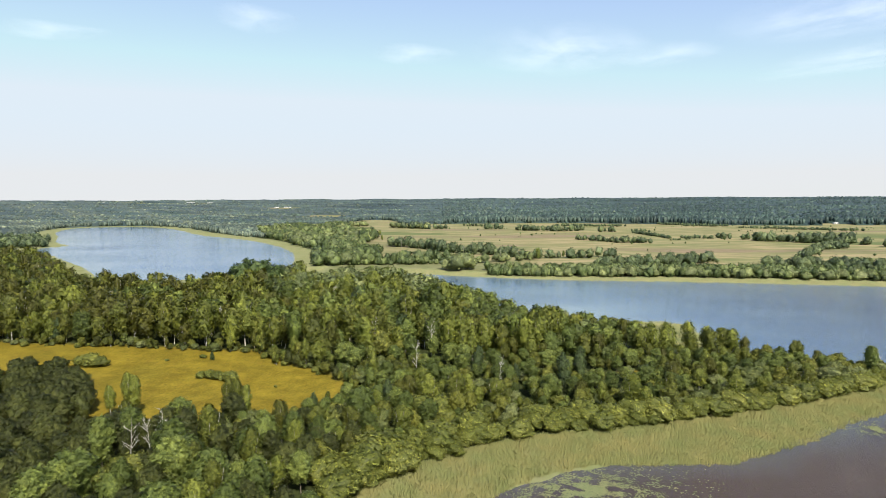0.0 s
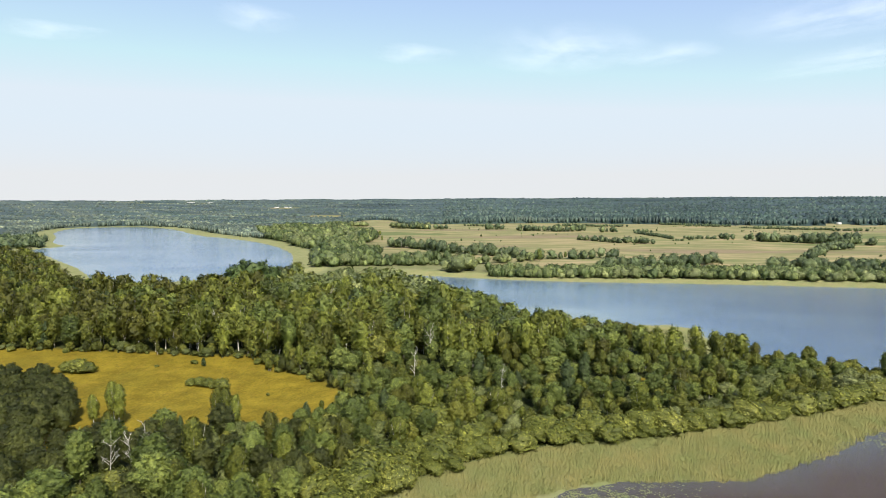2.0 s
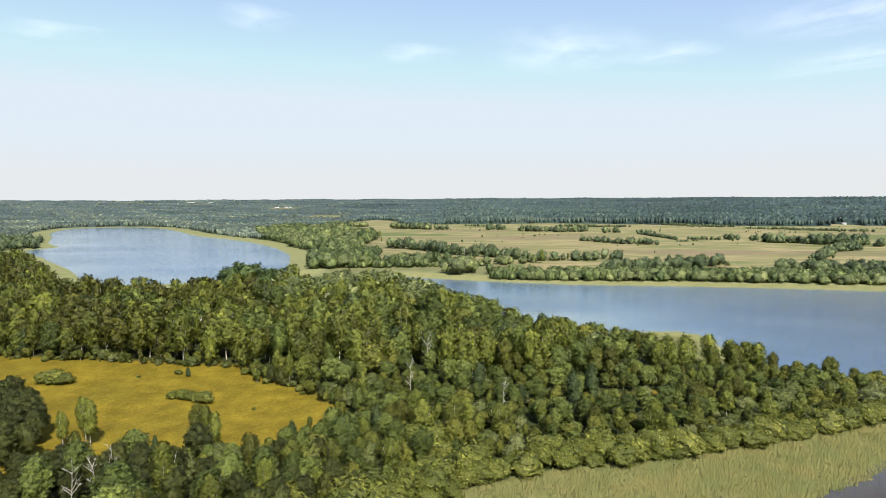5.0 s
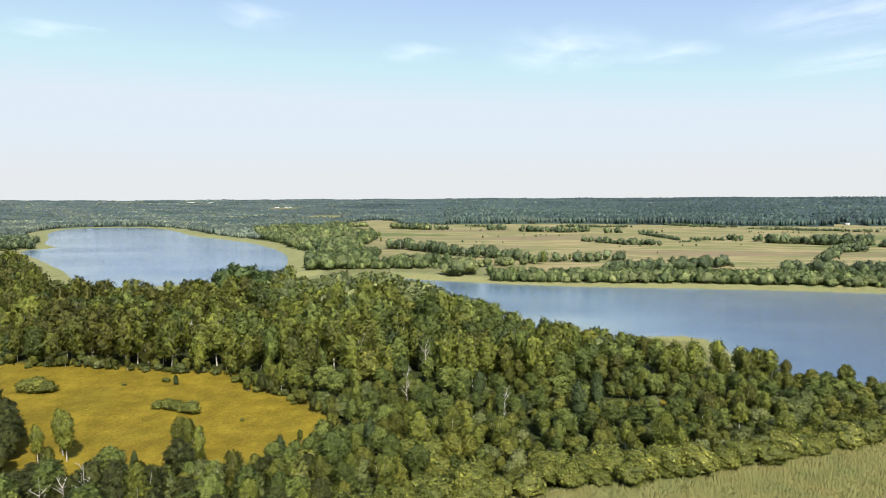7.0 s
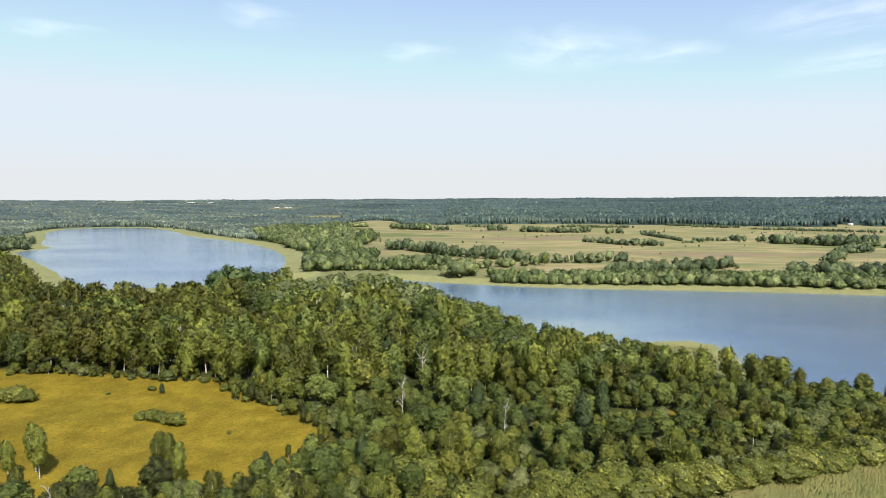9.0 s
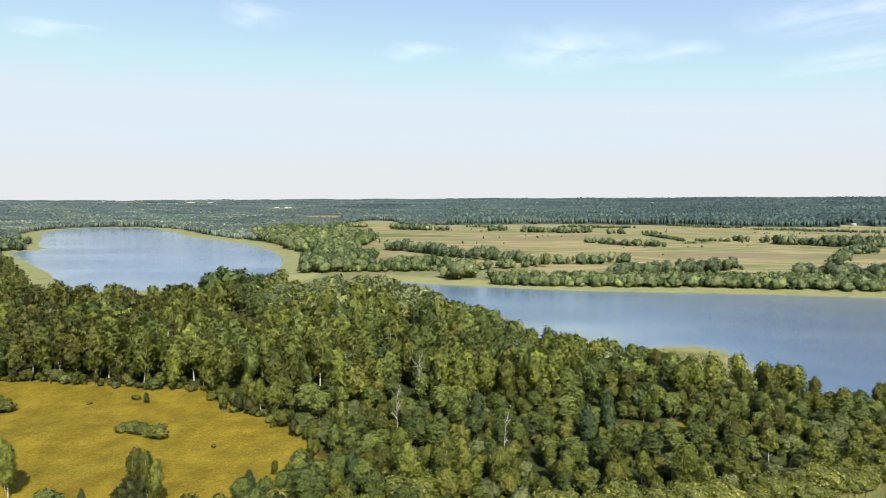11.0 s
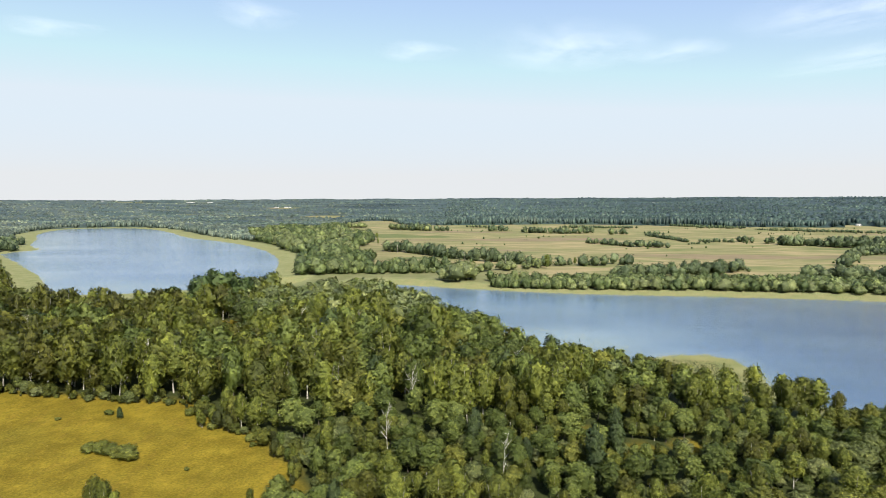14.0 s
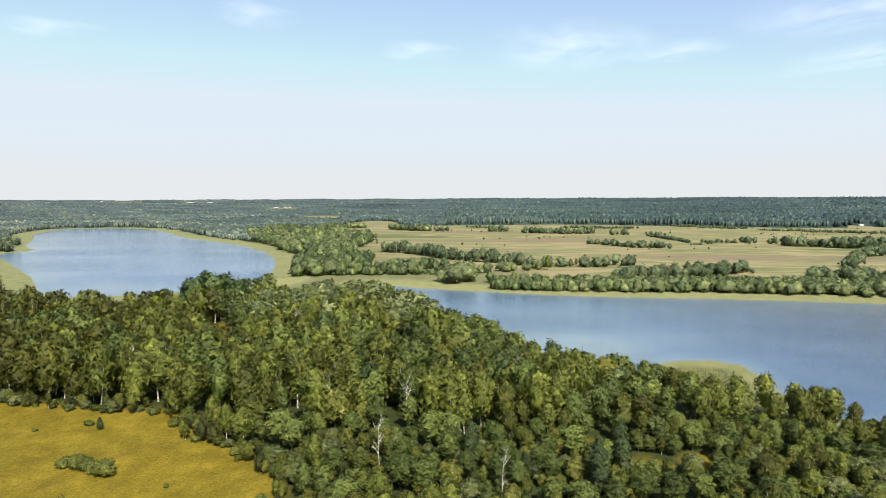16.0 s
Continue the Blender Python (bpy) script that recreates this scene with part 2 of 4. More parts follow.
def inside(poly, x, y):
    """True where the points lie in the polygon."""
    r = np.zeros(x.shape, bool)
    for (x0, y0), (x1, y1) in zip(poly, poly[1:] + poly[:1]):
        if y0 != y1:
            r ^= ((y0 > y) != (y1 > y)) & (x < (x1 - x0) * (y - y0) / (y1 - y0) + x0)
    return r


def reach(poly, x, y):
    """Distance to the polygon's edge, minus inside."""
    d = np.full(x.shape, 1e9)
    for (x0, y0), (x1, y1) in zip(poly, poly[1:] + poly[:1]):
        ex, ey = x1 - x0, y1 - y0
        s = np.clip(((x - x0) * ex + (y - y0) * ey) / (ex * ex + ey * ey), 0, 1)
        d = np.minimum(d, np.hypot(x - x0 - s * ex, y - y0 - s * ey))
    return np.where(inside(poly, x, y), -d, d)


def smooth_poly(poly, times=2):
    """Corners cut, so that shores and wood edges bend softly."""
    p = np.array(poly, float)
    for _ in range(times):
        q = np.roll(p, -1, 0)
        p = np.stack([0.75 * p + 0.25 * q, 0.25 * p + 0.75 * q], 1).reshape(-1, 2)
    return [tuple(v) for v in p]


EAST_LAKE, WEST_LAKE, MEADOW, FIELD = smooth_poly(EAST_LAKE, 1), smooth_poly(WEST_LAKE, 1), smooth_poly(MEADOW, 1), smooth_poly(FIELD, 1)


def wobble(x, y, size, seed):
    """Cheap smooth noise from a few waves, about -1 to 1."""
    r, g = np.zeros(np.shape(x)), np.random.default_rng(seed)
    for k in range(6):
        a, w = g.uniform(0, 6.28), 6.28 / size * g.uniform(0.6, 1.7)
        r = r + np.sin(w * (x * math.cos(a) + y * math.sin(a)) + g.uniform(0, 6.28)) * g.uniform(0.2, 0.45)
    return r


def shore(x, y):
    """Metres from the water, minus on the lakes."""
    return np.minimum(reach(EAST_LAKE, x, y), reach(WEST_LAKE, x, y)) + wobble(x, y, 18, 5) * 1.2


def rise(x, y):
    """The far country climbs to low hills at the edge of sight."""
    r = np.hypot(x, y)
    s = np.clip((r - 1700) / 3200, 0, 1)
    return 46 * s * s * (3 - 2 * s) * (1 + 0.10 * wobble(x, y, 2600, 8)) + 3.0 * s * wobble(x, y, 700, 9)


def height(x, y, d=None):
    x, y = np.asarray(x, float), np.asarray(y, float)
    d = shore(x, y) if d is None else d
    land = 0.15 + 0.75 * np.clip((d - 4) / 25, 0, 1) + 0.35 * np.clip(d / 30, 0, 1) * wobble(x, y, 60, 3)
    return np.where(d < 0, np.maximum(d * 0.15, -1.6), np.minimum(d * 0.1, land)) + rise(x, y)


GLADES = [(-770, 2940, 150, 120), (-400, 3200, 160, 90), (-1480, 3650, 420, 110), (-2050, 3700, 260, 100), (1050, 3500, 260, 100), (1500, 3600, 420, 110),
          (640, 3300, 200, 70), (-420, 2150, 90, 160), (2300, 3500, 300, 110), (-950, 2300, 120, 60), (930, 1500, 50, 60)]


def far_open(x, y):
    """1 in the fields that lie open in the far wood."""
    r = np.zeros(np.shape(x))
    for cx, cy, rx, ry in GLADES:
        r = np.maximum(r, np.clip(3 * (1.2 - np.hypot((x - cx) / rx, (y - cy) / ry)), 0, 1))
    return r


# ---- mesh helpers ----
def mesh_of(name, verts, quads, materials, which=None, tint=None, tris=None, normals=None, spray=None, bough=None):
    """A mesh from arrays: quads, then triangles; a material for each face, a tint for each point."""
    me = bpy.data.meshes.new(name)
    verts, quads = np.asarray(verts, np.float32), np.asarray(quads, np.int32).reshape(-1, 4)
    tris = np.zeros((0, 3), np.int32) if tris is None else np.asarray(tris, np.int32).reshape(-1, 3)
    me.vertices.add(len(verts))
    me.vertices.foreach_set("co", verts.ravel())
    loops = np.concatenate([quads.ravel(), tris.ravel()])
    me.loops.add(len(loops))
    me.loops.foreach_set("vertex_index", loops)
    me.polygons.add(len(quads) + len(tris))
    starts = np.concatenate([np.arange(len(quads)) * 4, 4 * len(quads) + np.arange(len(tris)) * 3]).astype(np.int32)
    me.polygons.foreach_set("loop_start", starts)
    for m in materials:
        me.materials.append(m)
    if which is not None:
        me.polygons.foreach_set("material_index", np.asarray(which, np.int32))
    me.update(calc_edges=True)
    me.validate()
    if tint is not None:
        me.attributes.new("tint", "FLOAT", "POINT").data.foreach_set("value", np.clip(tint, 0.01, 1).astype(np.float32))
    if spray is not None:
        me.attributes.new("spray", "FLOAT", "POINT").data.foreach_set("value", np.asarray(spray, np.float32))
    if bough is not None:
        me.attributes.new("bough", "FLOAT", "POINT").data.foreach_set("value", np.asarray(bough, np.float32))
    if normals is not None:  # leaves take the light of the mass that they belong to
        n = np.empty(3 * len(verts), np.float32)
        me.vertices.foreach_get("normal", n)
        n = n.reshape(-1, 3)
        given = np.abs(normals).sum(1) > 0
        n[given] = normals[given]
        me.attributes.new("custom_normal", "FLOAT_VECTOR", "POINT").data.foreach_set("vector", n.ravel())
    return me


def tube(points, radii, sides=6):
    """A tapered limb along points: its vertices and quads."""
    points = np.asarray(points, float)
    v, ang = [], np.arange(sides) * 2 * math.pi / sides
    for i, (p, r) in enumerate(zip(points, radii)):
        d = points[min(i + 1, len(points) - 1)] - points[max(i - 1, 0)]
        d = d / (np.linalg.norm(d) + 1e-9)
        s = np.cross(d, (0.31, 0.95, 0.05))
        s /= np.linalg.norm(s) + 1e-9
        u = np.cross(d, s)
        v.append(p + r * (np.cos(ang)[:, None] * s + np.sin(ang)[:, None] * u))
    q = [(i * sides + k, i * sides + (k + 1) % sides, (i + 1) * sides + (k + 1) % sides, (i + 1) * sides + k)
         for i in range(len(points) - 1) for k in range(sides)]
    return np.concatenate(v), np.array(q)


def join(pieces):
    v, q, at = [], [], 0
    for a, b in pieces:
        v.append(a)
        q.append(b + at)
        at += len(a)
    return np.concatenate(v), np.concatenate(q)


def unit(v):
    return v / (np.linalg.norm(v, axis=-1, keepdims=True) + 1e-9)


def leaf_faces(g, p, d, size, long, jitter, hang):
    """Small pointed sprays at the points p, which face about the ways d; hang draws them downwards."""
    count = len(p)
    nrm = unit(d + g.normal(size=(count, 3)) * jitter)
    t = unit(np.cross(nrm, g.normal(size=(count, 3))) + np.array((0, 0, -hang)))
    b = np.cross(nrm, t)
    s = (size * g.uniform(0.6, 1.4, count))[:, None]
    v = np.stack([p - t * s * 0.6 - b * s * 0.4, p + t * s * 0.6 * long, p + b * s * 0.65 - t * s * 0.25], 1)
    soft = unit(d + 0.34 * g.normal(size=(count, 3)) + (0, 0, 0.14))
    back = (np.cross(v[:, 1] - v[:, 0], v[:, 2] - v[:, 0]) * soft).sum(1) < 0
    v[back] = v[back][:, [0, 2, 1]]
    return v.reshape(-1, 3), np.repeat(soft, 3, 0)


PROFILE = {  # height, widest radius, where the crown begins, its outline, the size of its boughs, their flatness, and how the sprays hang
    "birch": (16.5, 2.7, 0.24, lambda h: 0.14 + 0.90 * np.sin(np.pi * np.clip(h * 0.72 + 0.20, 0, 1)) ** 0.9, 0.34, 1.2, 1.4),
    "aspen": (15.0, 3.8, 0.16, lambda h: 0.32 + 0.72 * np.sin(np.pi * np.clip(h * 0.85 + 0.1, 0, 1)) ** 0.7, 0.30, 0.85, 0.2),
    "alder": (12.0, 4.6, 0.08, lambda h: 0.42 + 0.62 * np.sin(np.pi * np.clip(h * 0.75 + 0.2, 0, 1)) ** 0.7, 0.29, 0.62, 0.1),
    "willow": (8.5, 5.0, 0.04, lambda h: 0.45 + 0.6 * np.cos(h * 1.35) ** 0.8, 0.27, 0.95, 0.0),
    "spruce": (14.0, 3.4, 0.06, lambda h: 1.02 - h * 0.95, 0.36, 0.40, 0.4),
    "pine": (15.0, 4.4, 0.32, lambda h: 0.45 + 0.6 * np.sin(np.pi * np.clip(h * 0.75 + 0.2, 0, 1)) ** 0.7, 0.34, 0.7, 0.0),
    "oak": (15.0, 5.0, 0.12, lambda h: 0.40 + 0.65 * np.sin(np.pi * np.clip(h * 0.78 + 0.16, 0, 1)) ** 0.7, 0.28, 0.75, 0.1),
    "round": (10.0, 4.3, 0.0, lambda h: 0.34 + 0.68 * np.sin(np.pi * np.clip(h * 0.74 + 0.24, 0, 1)) ** 0.8, 0.36, 0.9, 0.0),
    "shrub": (2.8, 1.9, 0.02, lambda h: 0.5 + 0.55 * np.cos(h * 1.4) ** 0.8, 0.40, 0.9, 0.0),
}


def wood_of(kind, g, c, r, sides=6, limbs=8):
    """Trunk with a slight bend, and limbs that reach into the crown."""
    tall = PROFILE[kind][0]
    if kind in ("willow", "shrub"):
        pieces = []
        for k in g.choice(len(c), min(limbs, len(c)), replace=False):
            p = c[k] * (0.9, 0.9, 0.95)
            pieces.append(tube([(0.1 * p[0], 0.1 * p[1], -0.3), p * (0.45, 0.45, 0.5), p], [0.02 * tall, 0.013 * tall, 0.005 * tall], 4))
        return join(pieces)
    bend = g.normal(size=2) * 0.022 * tall
    hs = np.array([-0.03, 0.12, 0.35, 0.6, 0.82, 0.97])
    line = np.stack([bend[0] * np.sin(hs * 3), bend[1] * np.sin(hs * 2.4), hs * tall], 1)
    base = 0.0125 * tall
    pieces = [tube(line, base * np.array([1.25, 1.0, 0.78, 0.52, 0.3, 0.06]), sides)]
    if kind == "birch":  # white leaders that show between the leaves
        for k in range(4 if limbs > 3 else 0):
            a, h0, h1 = 1.57 * k + g.uniform(0, 1.2), g.uniform(0.35, 0.5), g.uniform(0.72, 0.95)
            far = PROFILE[kind][1] * g.uniform(0.72, 0.95)
            way = np.array([math.cos(a), math.sin(a), 0])
            pieces.append(tube([(0, 0, h0 * tall), way * far * 0.62 + (0, 0, (0.6 * h0 + 0.4 * h1) * tall), way * far * 0.9 + (0, 0, h1 * tall)], [base * 0.5, base * 0.42, base * 0.14], 4))
    for k in g.choice(len(c), min(limbs, len(c)), replace=False):
        z0 = max(0.18 * tall, c[k][2] - 0.12 * tall)
        root = np.array([np.interp(z0, line[:, 2], line[:, 0]), np.interp(z0, line[:, 2], line[:, 1]), z0])
        tip = c[k] * (1.25, 1.25, 1.0) + (0, 0, 0.3 * r[k])
        pieces.append(tube([root, 0.55 * root + 0.45 * tip + (0, 0, -0.03 * tall), tip], [base * 0.42, base * 0.28, base * 0.08], 4))
    return join(pieces)


def crown_of(kind, g, leaves, size, number, gaps=1.0):
    """A crown: its lumpy mass, one bulge for each bough, and pointed sprays of leaves that stand off it all over."""
    tall, wide, low, outline, lump, flat, hang = PROFILE[kind]
    sides, levels = (22, 18) if number > 40 else (15, 12) if number > 30 else (12, 9) if number > 22 else (10, 7) if number > 16 else (8, 6)

    def at(h, a):
        close = np.sqrt(np.clip(1 - h**7, 0, 1) * np.clip(1 - (1 - h) ** 9, 0, 1))
        rad = wide * outline(h) * close * (1 + 0.14 * np.sin(2 * a + turn[0]) + 0.08 * np.sin(3 * a + 5 * h + turn[1]))
        return np.stack([rad * np.cos(a) + lean[0] * h, rad * np.sin(a) + lean[1] * h, tall * (low + (1 - low) * h)], -1)

    turn, lean = g.uniform(0, 6.28, 2), g.normal(size=2) * 0.10 * wide
    bh, ba = ((np.arange(number) + g.uniform(0, 1, number)) / number) ** 0.8, np.arange(number) * 2.4 + g.uniform(-0.5, 0.5, number)
    c = at(bh * 0.98, ba) * (0.80, 0.80, 1)
    r = lump * wide * g.uniform(0.7, 1.3, number) * 1.12 * (30 / number) ** 0.35 * np.where(bh > 0.8, 0.8, 1.0)
    h = np.linspace(0.01, 0.985, levels)[:, None] + g.uniform(-0.25, 0.25, (levels, sides)) / levels
    a = (np.arange(sides)[None] + 0.5 * (np.arange(levels)[:, None] % 2)) * 6.2832 / sides + g.uniform(-0.3, 0.3, (levels, sides)) * 6.2832 / sides
    v = np.concatenate([at(np.clip(h, 0, 1), a).reshape(-1, 3), at(np.array([0.0, 1.0]), np.zeros(2)) * (0, 0, 1) + [(0, 0, 0.02 * tall), (lean[0], lean[1], 0.01 * tall)]])
    middle = np.stack([0 * v[:, 2], 0 * v[:, 2], 0.55 * v[:, 2] + 0.45 * tall * (low + 0.4 * (1 - low))], 1)
    out = unit(v - middle)
    far = np.linalg.norm((v[:, None] - c[None]) / (1, 1, max(flat, 0.7)), axis=2) / r[None]
    near, bulge = far.argmin(1), np.sqrt(np.clip(1 - far**2, 0, 1)) * r[None]
    v = v - out * 0.50 * wide * np.minimum(1, outline(np.clip(v[:, 2:] / tall, 0, 1))) + out * 1.18 * bulge.max(1)[:, None] + (0, 0, 0.16) * bulge.max(1)[:, None]
    t, n = [], levels * sides
    for i in range(levels - 1):
        for j in range(sides):
            k, p, q = (j + 1) % sides, i * sides, (i + 1) * sides
            t += [(p + j, p + k, q + j), (p + k, q + k, q + j)] if i % 2 == 0 else [(p + j, p + k, q + k), (p + j, q + k, q + j)]
    t += [(n, (j + 1) % sides, j) for j in range(sides)] + [(n + 1, n - sides + j, n - sides + (j + 1) % sides) for j in range(sides)]
    t = np.array(t)
    cross = np.cross(v[t[:, 1]] - v[t[:, 0]], v[t[:, 2]] - v[t[:, 0]])
    normal = np.zeros_like(v)
    for i in range(3):
        np.add.at(normal, t[:, i], cross)
    normal = unit(normal)
    tone = np.clip(0.5 + g.normal(size=number) * 0.24, 0, 1)
    area = np.linalg.norm(cross, axis=1) * np.where(cross[:, 2] < 0, 0.5, 1.0) * (0.25 + bulge.max(1)[t].mean(1) / r.mean())
    f = g.choice(len(t), leaves, p=area / area.sum())
    w = g.dirichlet((1, 1, 1), leaves)
    p = (v[t[f]] * w[..., None]).sum(1)
    d = unit((normal[t[f]] * w[..., None]).sum(1))
    p = p + d * (size * g.uniform(0.0, 1.5, leaves))[:, None]
    if hang > 1:  # long drooping twigs
        p = p + d * (g.uniform(0, 0.5, leaves) * r.mean())[:, None] - np.stack([0 * f, 0 * f, g.uniform(0, 0.6, leaves) * r.mean()], 1)
    lv, soft = leaf_faces(g, p, unit(d + (0, 0, 0.15)), size, 1.9 if hang > 0.3 else 1.5, 0.6, hang * 0.6)
    spray = np.concatenate([np.full(3 * leaves, gaps), np.zeros(len(v))])
    bough = np.concatenate([np.repeat(tone[near[t[f, 0]]], 3), tone[near]])
    return c, r, (np.concatenate([lv, v]), np.concatenate([np.arange(3 * leaves).reshape(-1, 3), t + 3 * leaves]), np.concatenate([soft, normal]), spray, bough)


def part(name, me, parent, label=""):
    ob = new(name, me)
    ob.parent = parent
    return tagged(ob, label)


CLEARINGS = [(-117, 412, 10), (47, 246, 6), (60, 236, 4.5), (74, 237, 5)]  # grassy openings in the wood: x, y, radius


# ---- ground and lakes ----
def polar_ground():
    ang = np.radians(np.concatenate([np.arange(-180, -48, 6.0), np.arange(-48, 48.01, 0.36), np.arange(54, 180, 6.0)]))
    rad = np.concatenate([[1.0, 40.0, 80.0], 110 * 1.0155 ** np.arange(248)])
    rr, aa = np.meshgrid(rad, ang, indexing="ij")
    x, y = rr * np.sin(aa), rr * np.cos(aa)
    d = shore(x, y)
    z = height(x, y, d)
    n, m = rr.shape
    i = np.arange(n - 1)[:, None] * m
    k, k1 = np.arange(m)[None], (np.arange(m)[None] + 1) % m
    quads = np.stack([i + k, i + k1, i + m + k1, i + m + k], -1).reshape(-1, 4)[:, ::-1]
    me = mesh_of("ground", np.stack([x, y, z], -1).reshape(-1, 3), quads, [GROUND])
    soft = lambda e, w: np.clip(0.5 - e / w, 0, 1)
    edge = wobble(x, y, 9, 11) * 1.2
    meadow = soft(reach(MEADOW, x, y) + edge - np.where(y > 262, 6.0, 3.2), 4)
    for cx, cy, cr in CLEARINGS:
        meadow = np.maximum(meadow, soft(np.hypot(x - cx, y - cy) - cr, 3))
    field = np.maximum(soft(reach(FIELD, x, y) + 6 * wobble(x, y, 90, 12), 12), far_open(x, y))
    field = np.maximum(field, 0.9 * (((y > 556) & (x > -150)) | ((x > 60) & (y > 440))) * (rr < 1300))
    canopy = np.clip((rr - 1150) / 100, 0, 1) * (1 - field)
    marsh = soft(d + edge - np.where((y > 430) & (x < 700), 36, 10) - 5 * wobble(x, y, 120, 14), 5)
    marsh = np.maximum(marsh, soft(reach(REED_SHORE, x, y), 3))
    marsh = np.maximum(marsh, 0.65 * ((y > 556) & (y < 690 + 12 * wobble(x, y, 40, 15)) & (x > -150) & (x < 45)))
    col = np.stack([meadow, field * (1 - marsh), marsh, np.ones_like(x)], -1)
    me.attributes.new("canopy", "FLOAT", "POINT").data.foreach_set("value", canopy.astype(np.float32).ravel())
    me.attributes.new("zone", "FLOAT_COLOR", "POINT").data.foreach_set("color", col.astype(np.float32).ravel())
    me.polygons.foreach_set("use_smooth", np.ones(len(quads), bool))
    return tagged(new("ground", me), "flat summer country of woods, golden meadow and stubble fields", "ground", kind="structure")


def lake(name, x0, y0, x1, y1, water, label):
    nx, ny = 90, 90
    gx, gy = np.meshgrid(np.linspace(x0, x1, nx), np.linspace(y0, y1, ny), indexing="ij")
    i = np.arange(nx - 1)[:, None] * ny + np.arange(ny - 1)[None]
    q = np.stack([i, i + ny, i + ny + 1, i + 1], -1).reshape(-1, 4)
    me = mesh_of(name, np.stack([gx, gy, 0 * gx], -1).reshape(-1, 3), q, [water])
    d = reach(EAST_LAKE if x0 > -100 else WEST_LAKE, gx, gy)  # pale sand shows through where it is shallow; brighter sky reflection is painted in too
    shoal_sheen = np.exp(-(((gx - 82) / 70) ** 2 + ((gy - 385) / 75) ** 2)) * 0.12 * (x0 > -100) + np.clip(1 + d / np.where(x0 > -100, 10, 70), 0, 1) * np.where((gy > 220) & ((gx < -330) | (x0 > -100)), 0.55, 0.2)
    # sandy shallows, then a wide patch of sky reflection put into the colour
    shoal_sheen = shoal_sheen + (0.8 * np.exp(-(((gx - 70) / 34) ** 2 + ((gy - 362) / 30) ** 2)) + 0.30 * np.exp(-(((gx - 40) / 110) ** 2 + ((gy - 430) / 75) ** 2))) * (x0 > -100)
    shoal_sheen = shoal_sheen + (0.75 * np.exp(-(((gx + 640) / 60) ** 2 + ((gy - 1010) / 55) ** 2)) + 0.75 * np.exp(-(((gx + 262) / 60) ** 2 + ((gy - 556) / 32) ** 2))) * (x0 < -100)  # sandbanks of the western shore
    me.attributes.new("shoal_sheen", "FLOAT", "POINT").data.foreach_set("value", np.clip(shoal_sheen + 0.12 * wobble(gx, gy, 60, 17), 0, 0.9).astype(np.float32).ravel())
    # weaker reflection painted darker towards the near side and the right
    dim_ripple = np.maximum(0.95 * np.clip((265 - gy) / 110, 0, 1), 0.35 * np.clip((gx - 110) / 160, 0, 1)) * (x0 > -100)
    me.attributes.new("dim_ripple", "FLOAT", "POINT").data.foreach_set("value", np.clip(dim_ripple, 0, 1).astype(np.float32).ravel())
    return tagged(new(name, me), label, "lake", kind="structure")


polar_ground()
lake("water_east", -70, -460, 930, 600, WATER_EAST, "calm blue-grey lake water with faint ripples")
lake("water_west", -880, 490, -120, 1530, WATER_WEST, "calm pale blue lake water ringed by marsh")

# ---- trees ----
rng = np.random.default_rng(7)
LABEL = {
    "birch": "tall birch with white trunk and loose olive-green crown",
    "aspen": "dense dark green aspen in the lakeside wood",
    "alder": "bushy fresh green alder near the reed shore",
    "willow": "broad grey-green willow with silvery leaves",
    "spruce": "dark green pointed spruce among the birches",
    "pine": "dark green pine with reddish trunk",
    "oak": "broad dark green oak before the meadow",
    "shrub": "low bright green bush at the wood's edge",
}
NAME = {"birch": "birch_tree", "aspen": "aspen_tree", "alder": "alder_tree", "willow": "willow_tree", "spruce": "spruce_tree", "pine": "pine_tree", "oak": "oak_tree", "shrub": "bush"}


def make_tree(kind, seed, leaves, size, number, gaps):
    """A tree with its trunk and crown under an Empty at its foot."""
    g = np.random.default_rng(seed)
    c, r, (v, q, soft, outer, bough) = crown_of(kind, g, leaves, size, number, gaps)
    root = tagged(new(NAME[kind]), LABEL[kind], "tree" if kind != "shrub" else "bush", NAME[kind] + "s of the wood")
    part("trunk", mesh_of("trunk", *wood_of(kind, g, c, r, limbs=6), [BARK.get(kind, BARK_GREY)]), root)
    part("crown", mesh_of("crown", v, np.zeros((0, 4)), [LEAF[kind]], tris=q, normals=soft, spray=outer, bough=bough), root)
    return root


stock = {}


def place_tree(kind, x, y, scale, slim=1.0, near=True, turn=None):
    """One tree as a thing of its own; the first of each shape is the one that the others copy."""
    shape = int(rng.integers(0, 4))
    key = (kind, shape, near)
    m = pose(x, y, float(height(np.array([x]), np.array([y]))[0]) - 0.05, 0, 0, rng.uniform(0, 360) if turn is None else turn)
    m = m @ Matrix.Diagonal((scale * slim, scale * slim, scale, 1))
    if key not in stock:
        n, s, k = (1550, 0.50, 56) if near else (820, 0.70, 38)
        if kind == "shrub":
            n, s, k = 560, 0.27, 32
        s *= {"willow": 0.85, "birch": 0.88}.get(kind, 1.0)
        stock[key] = make_tree(kind, 100 * len(kind) + 10 * shape + near + ord(kind[0]), n, s, k, 1.0 if near else 0.75)
        stock[key].matrix_basis = m
        return stock[key]
    return copy_thing(stock[key], m)


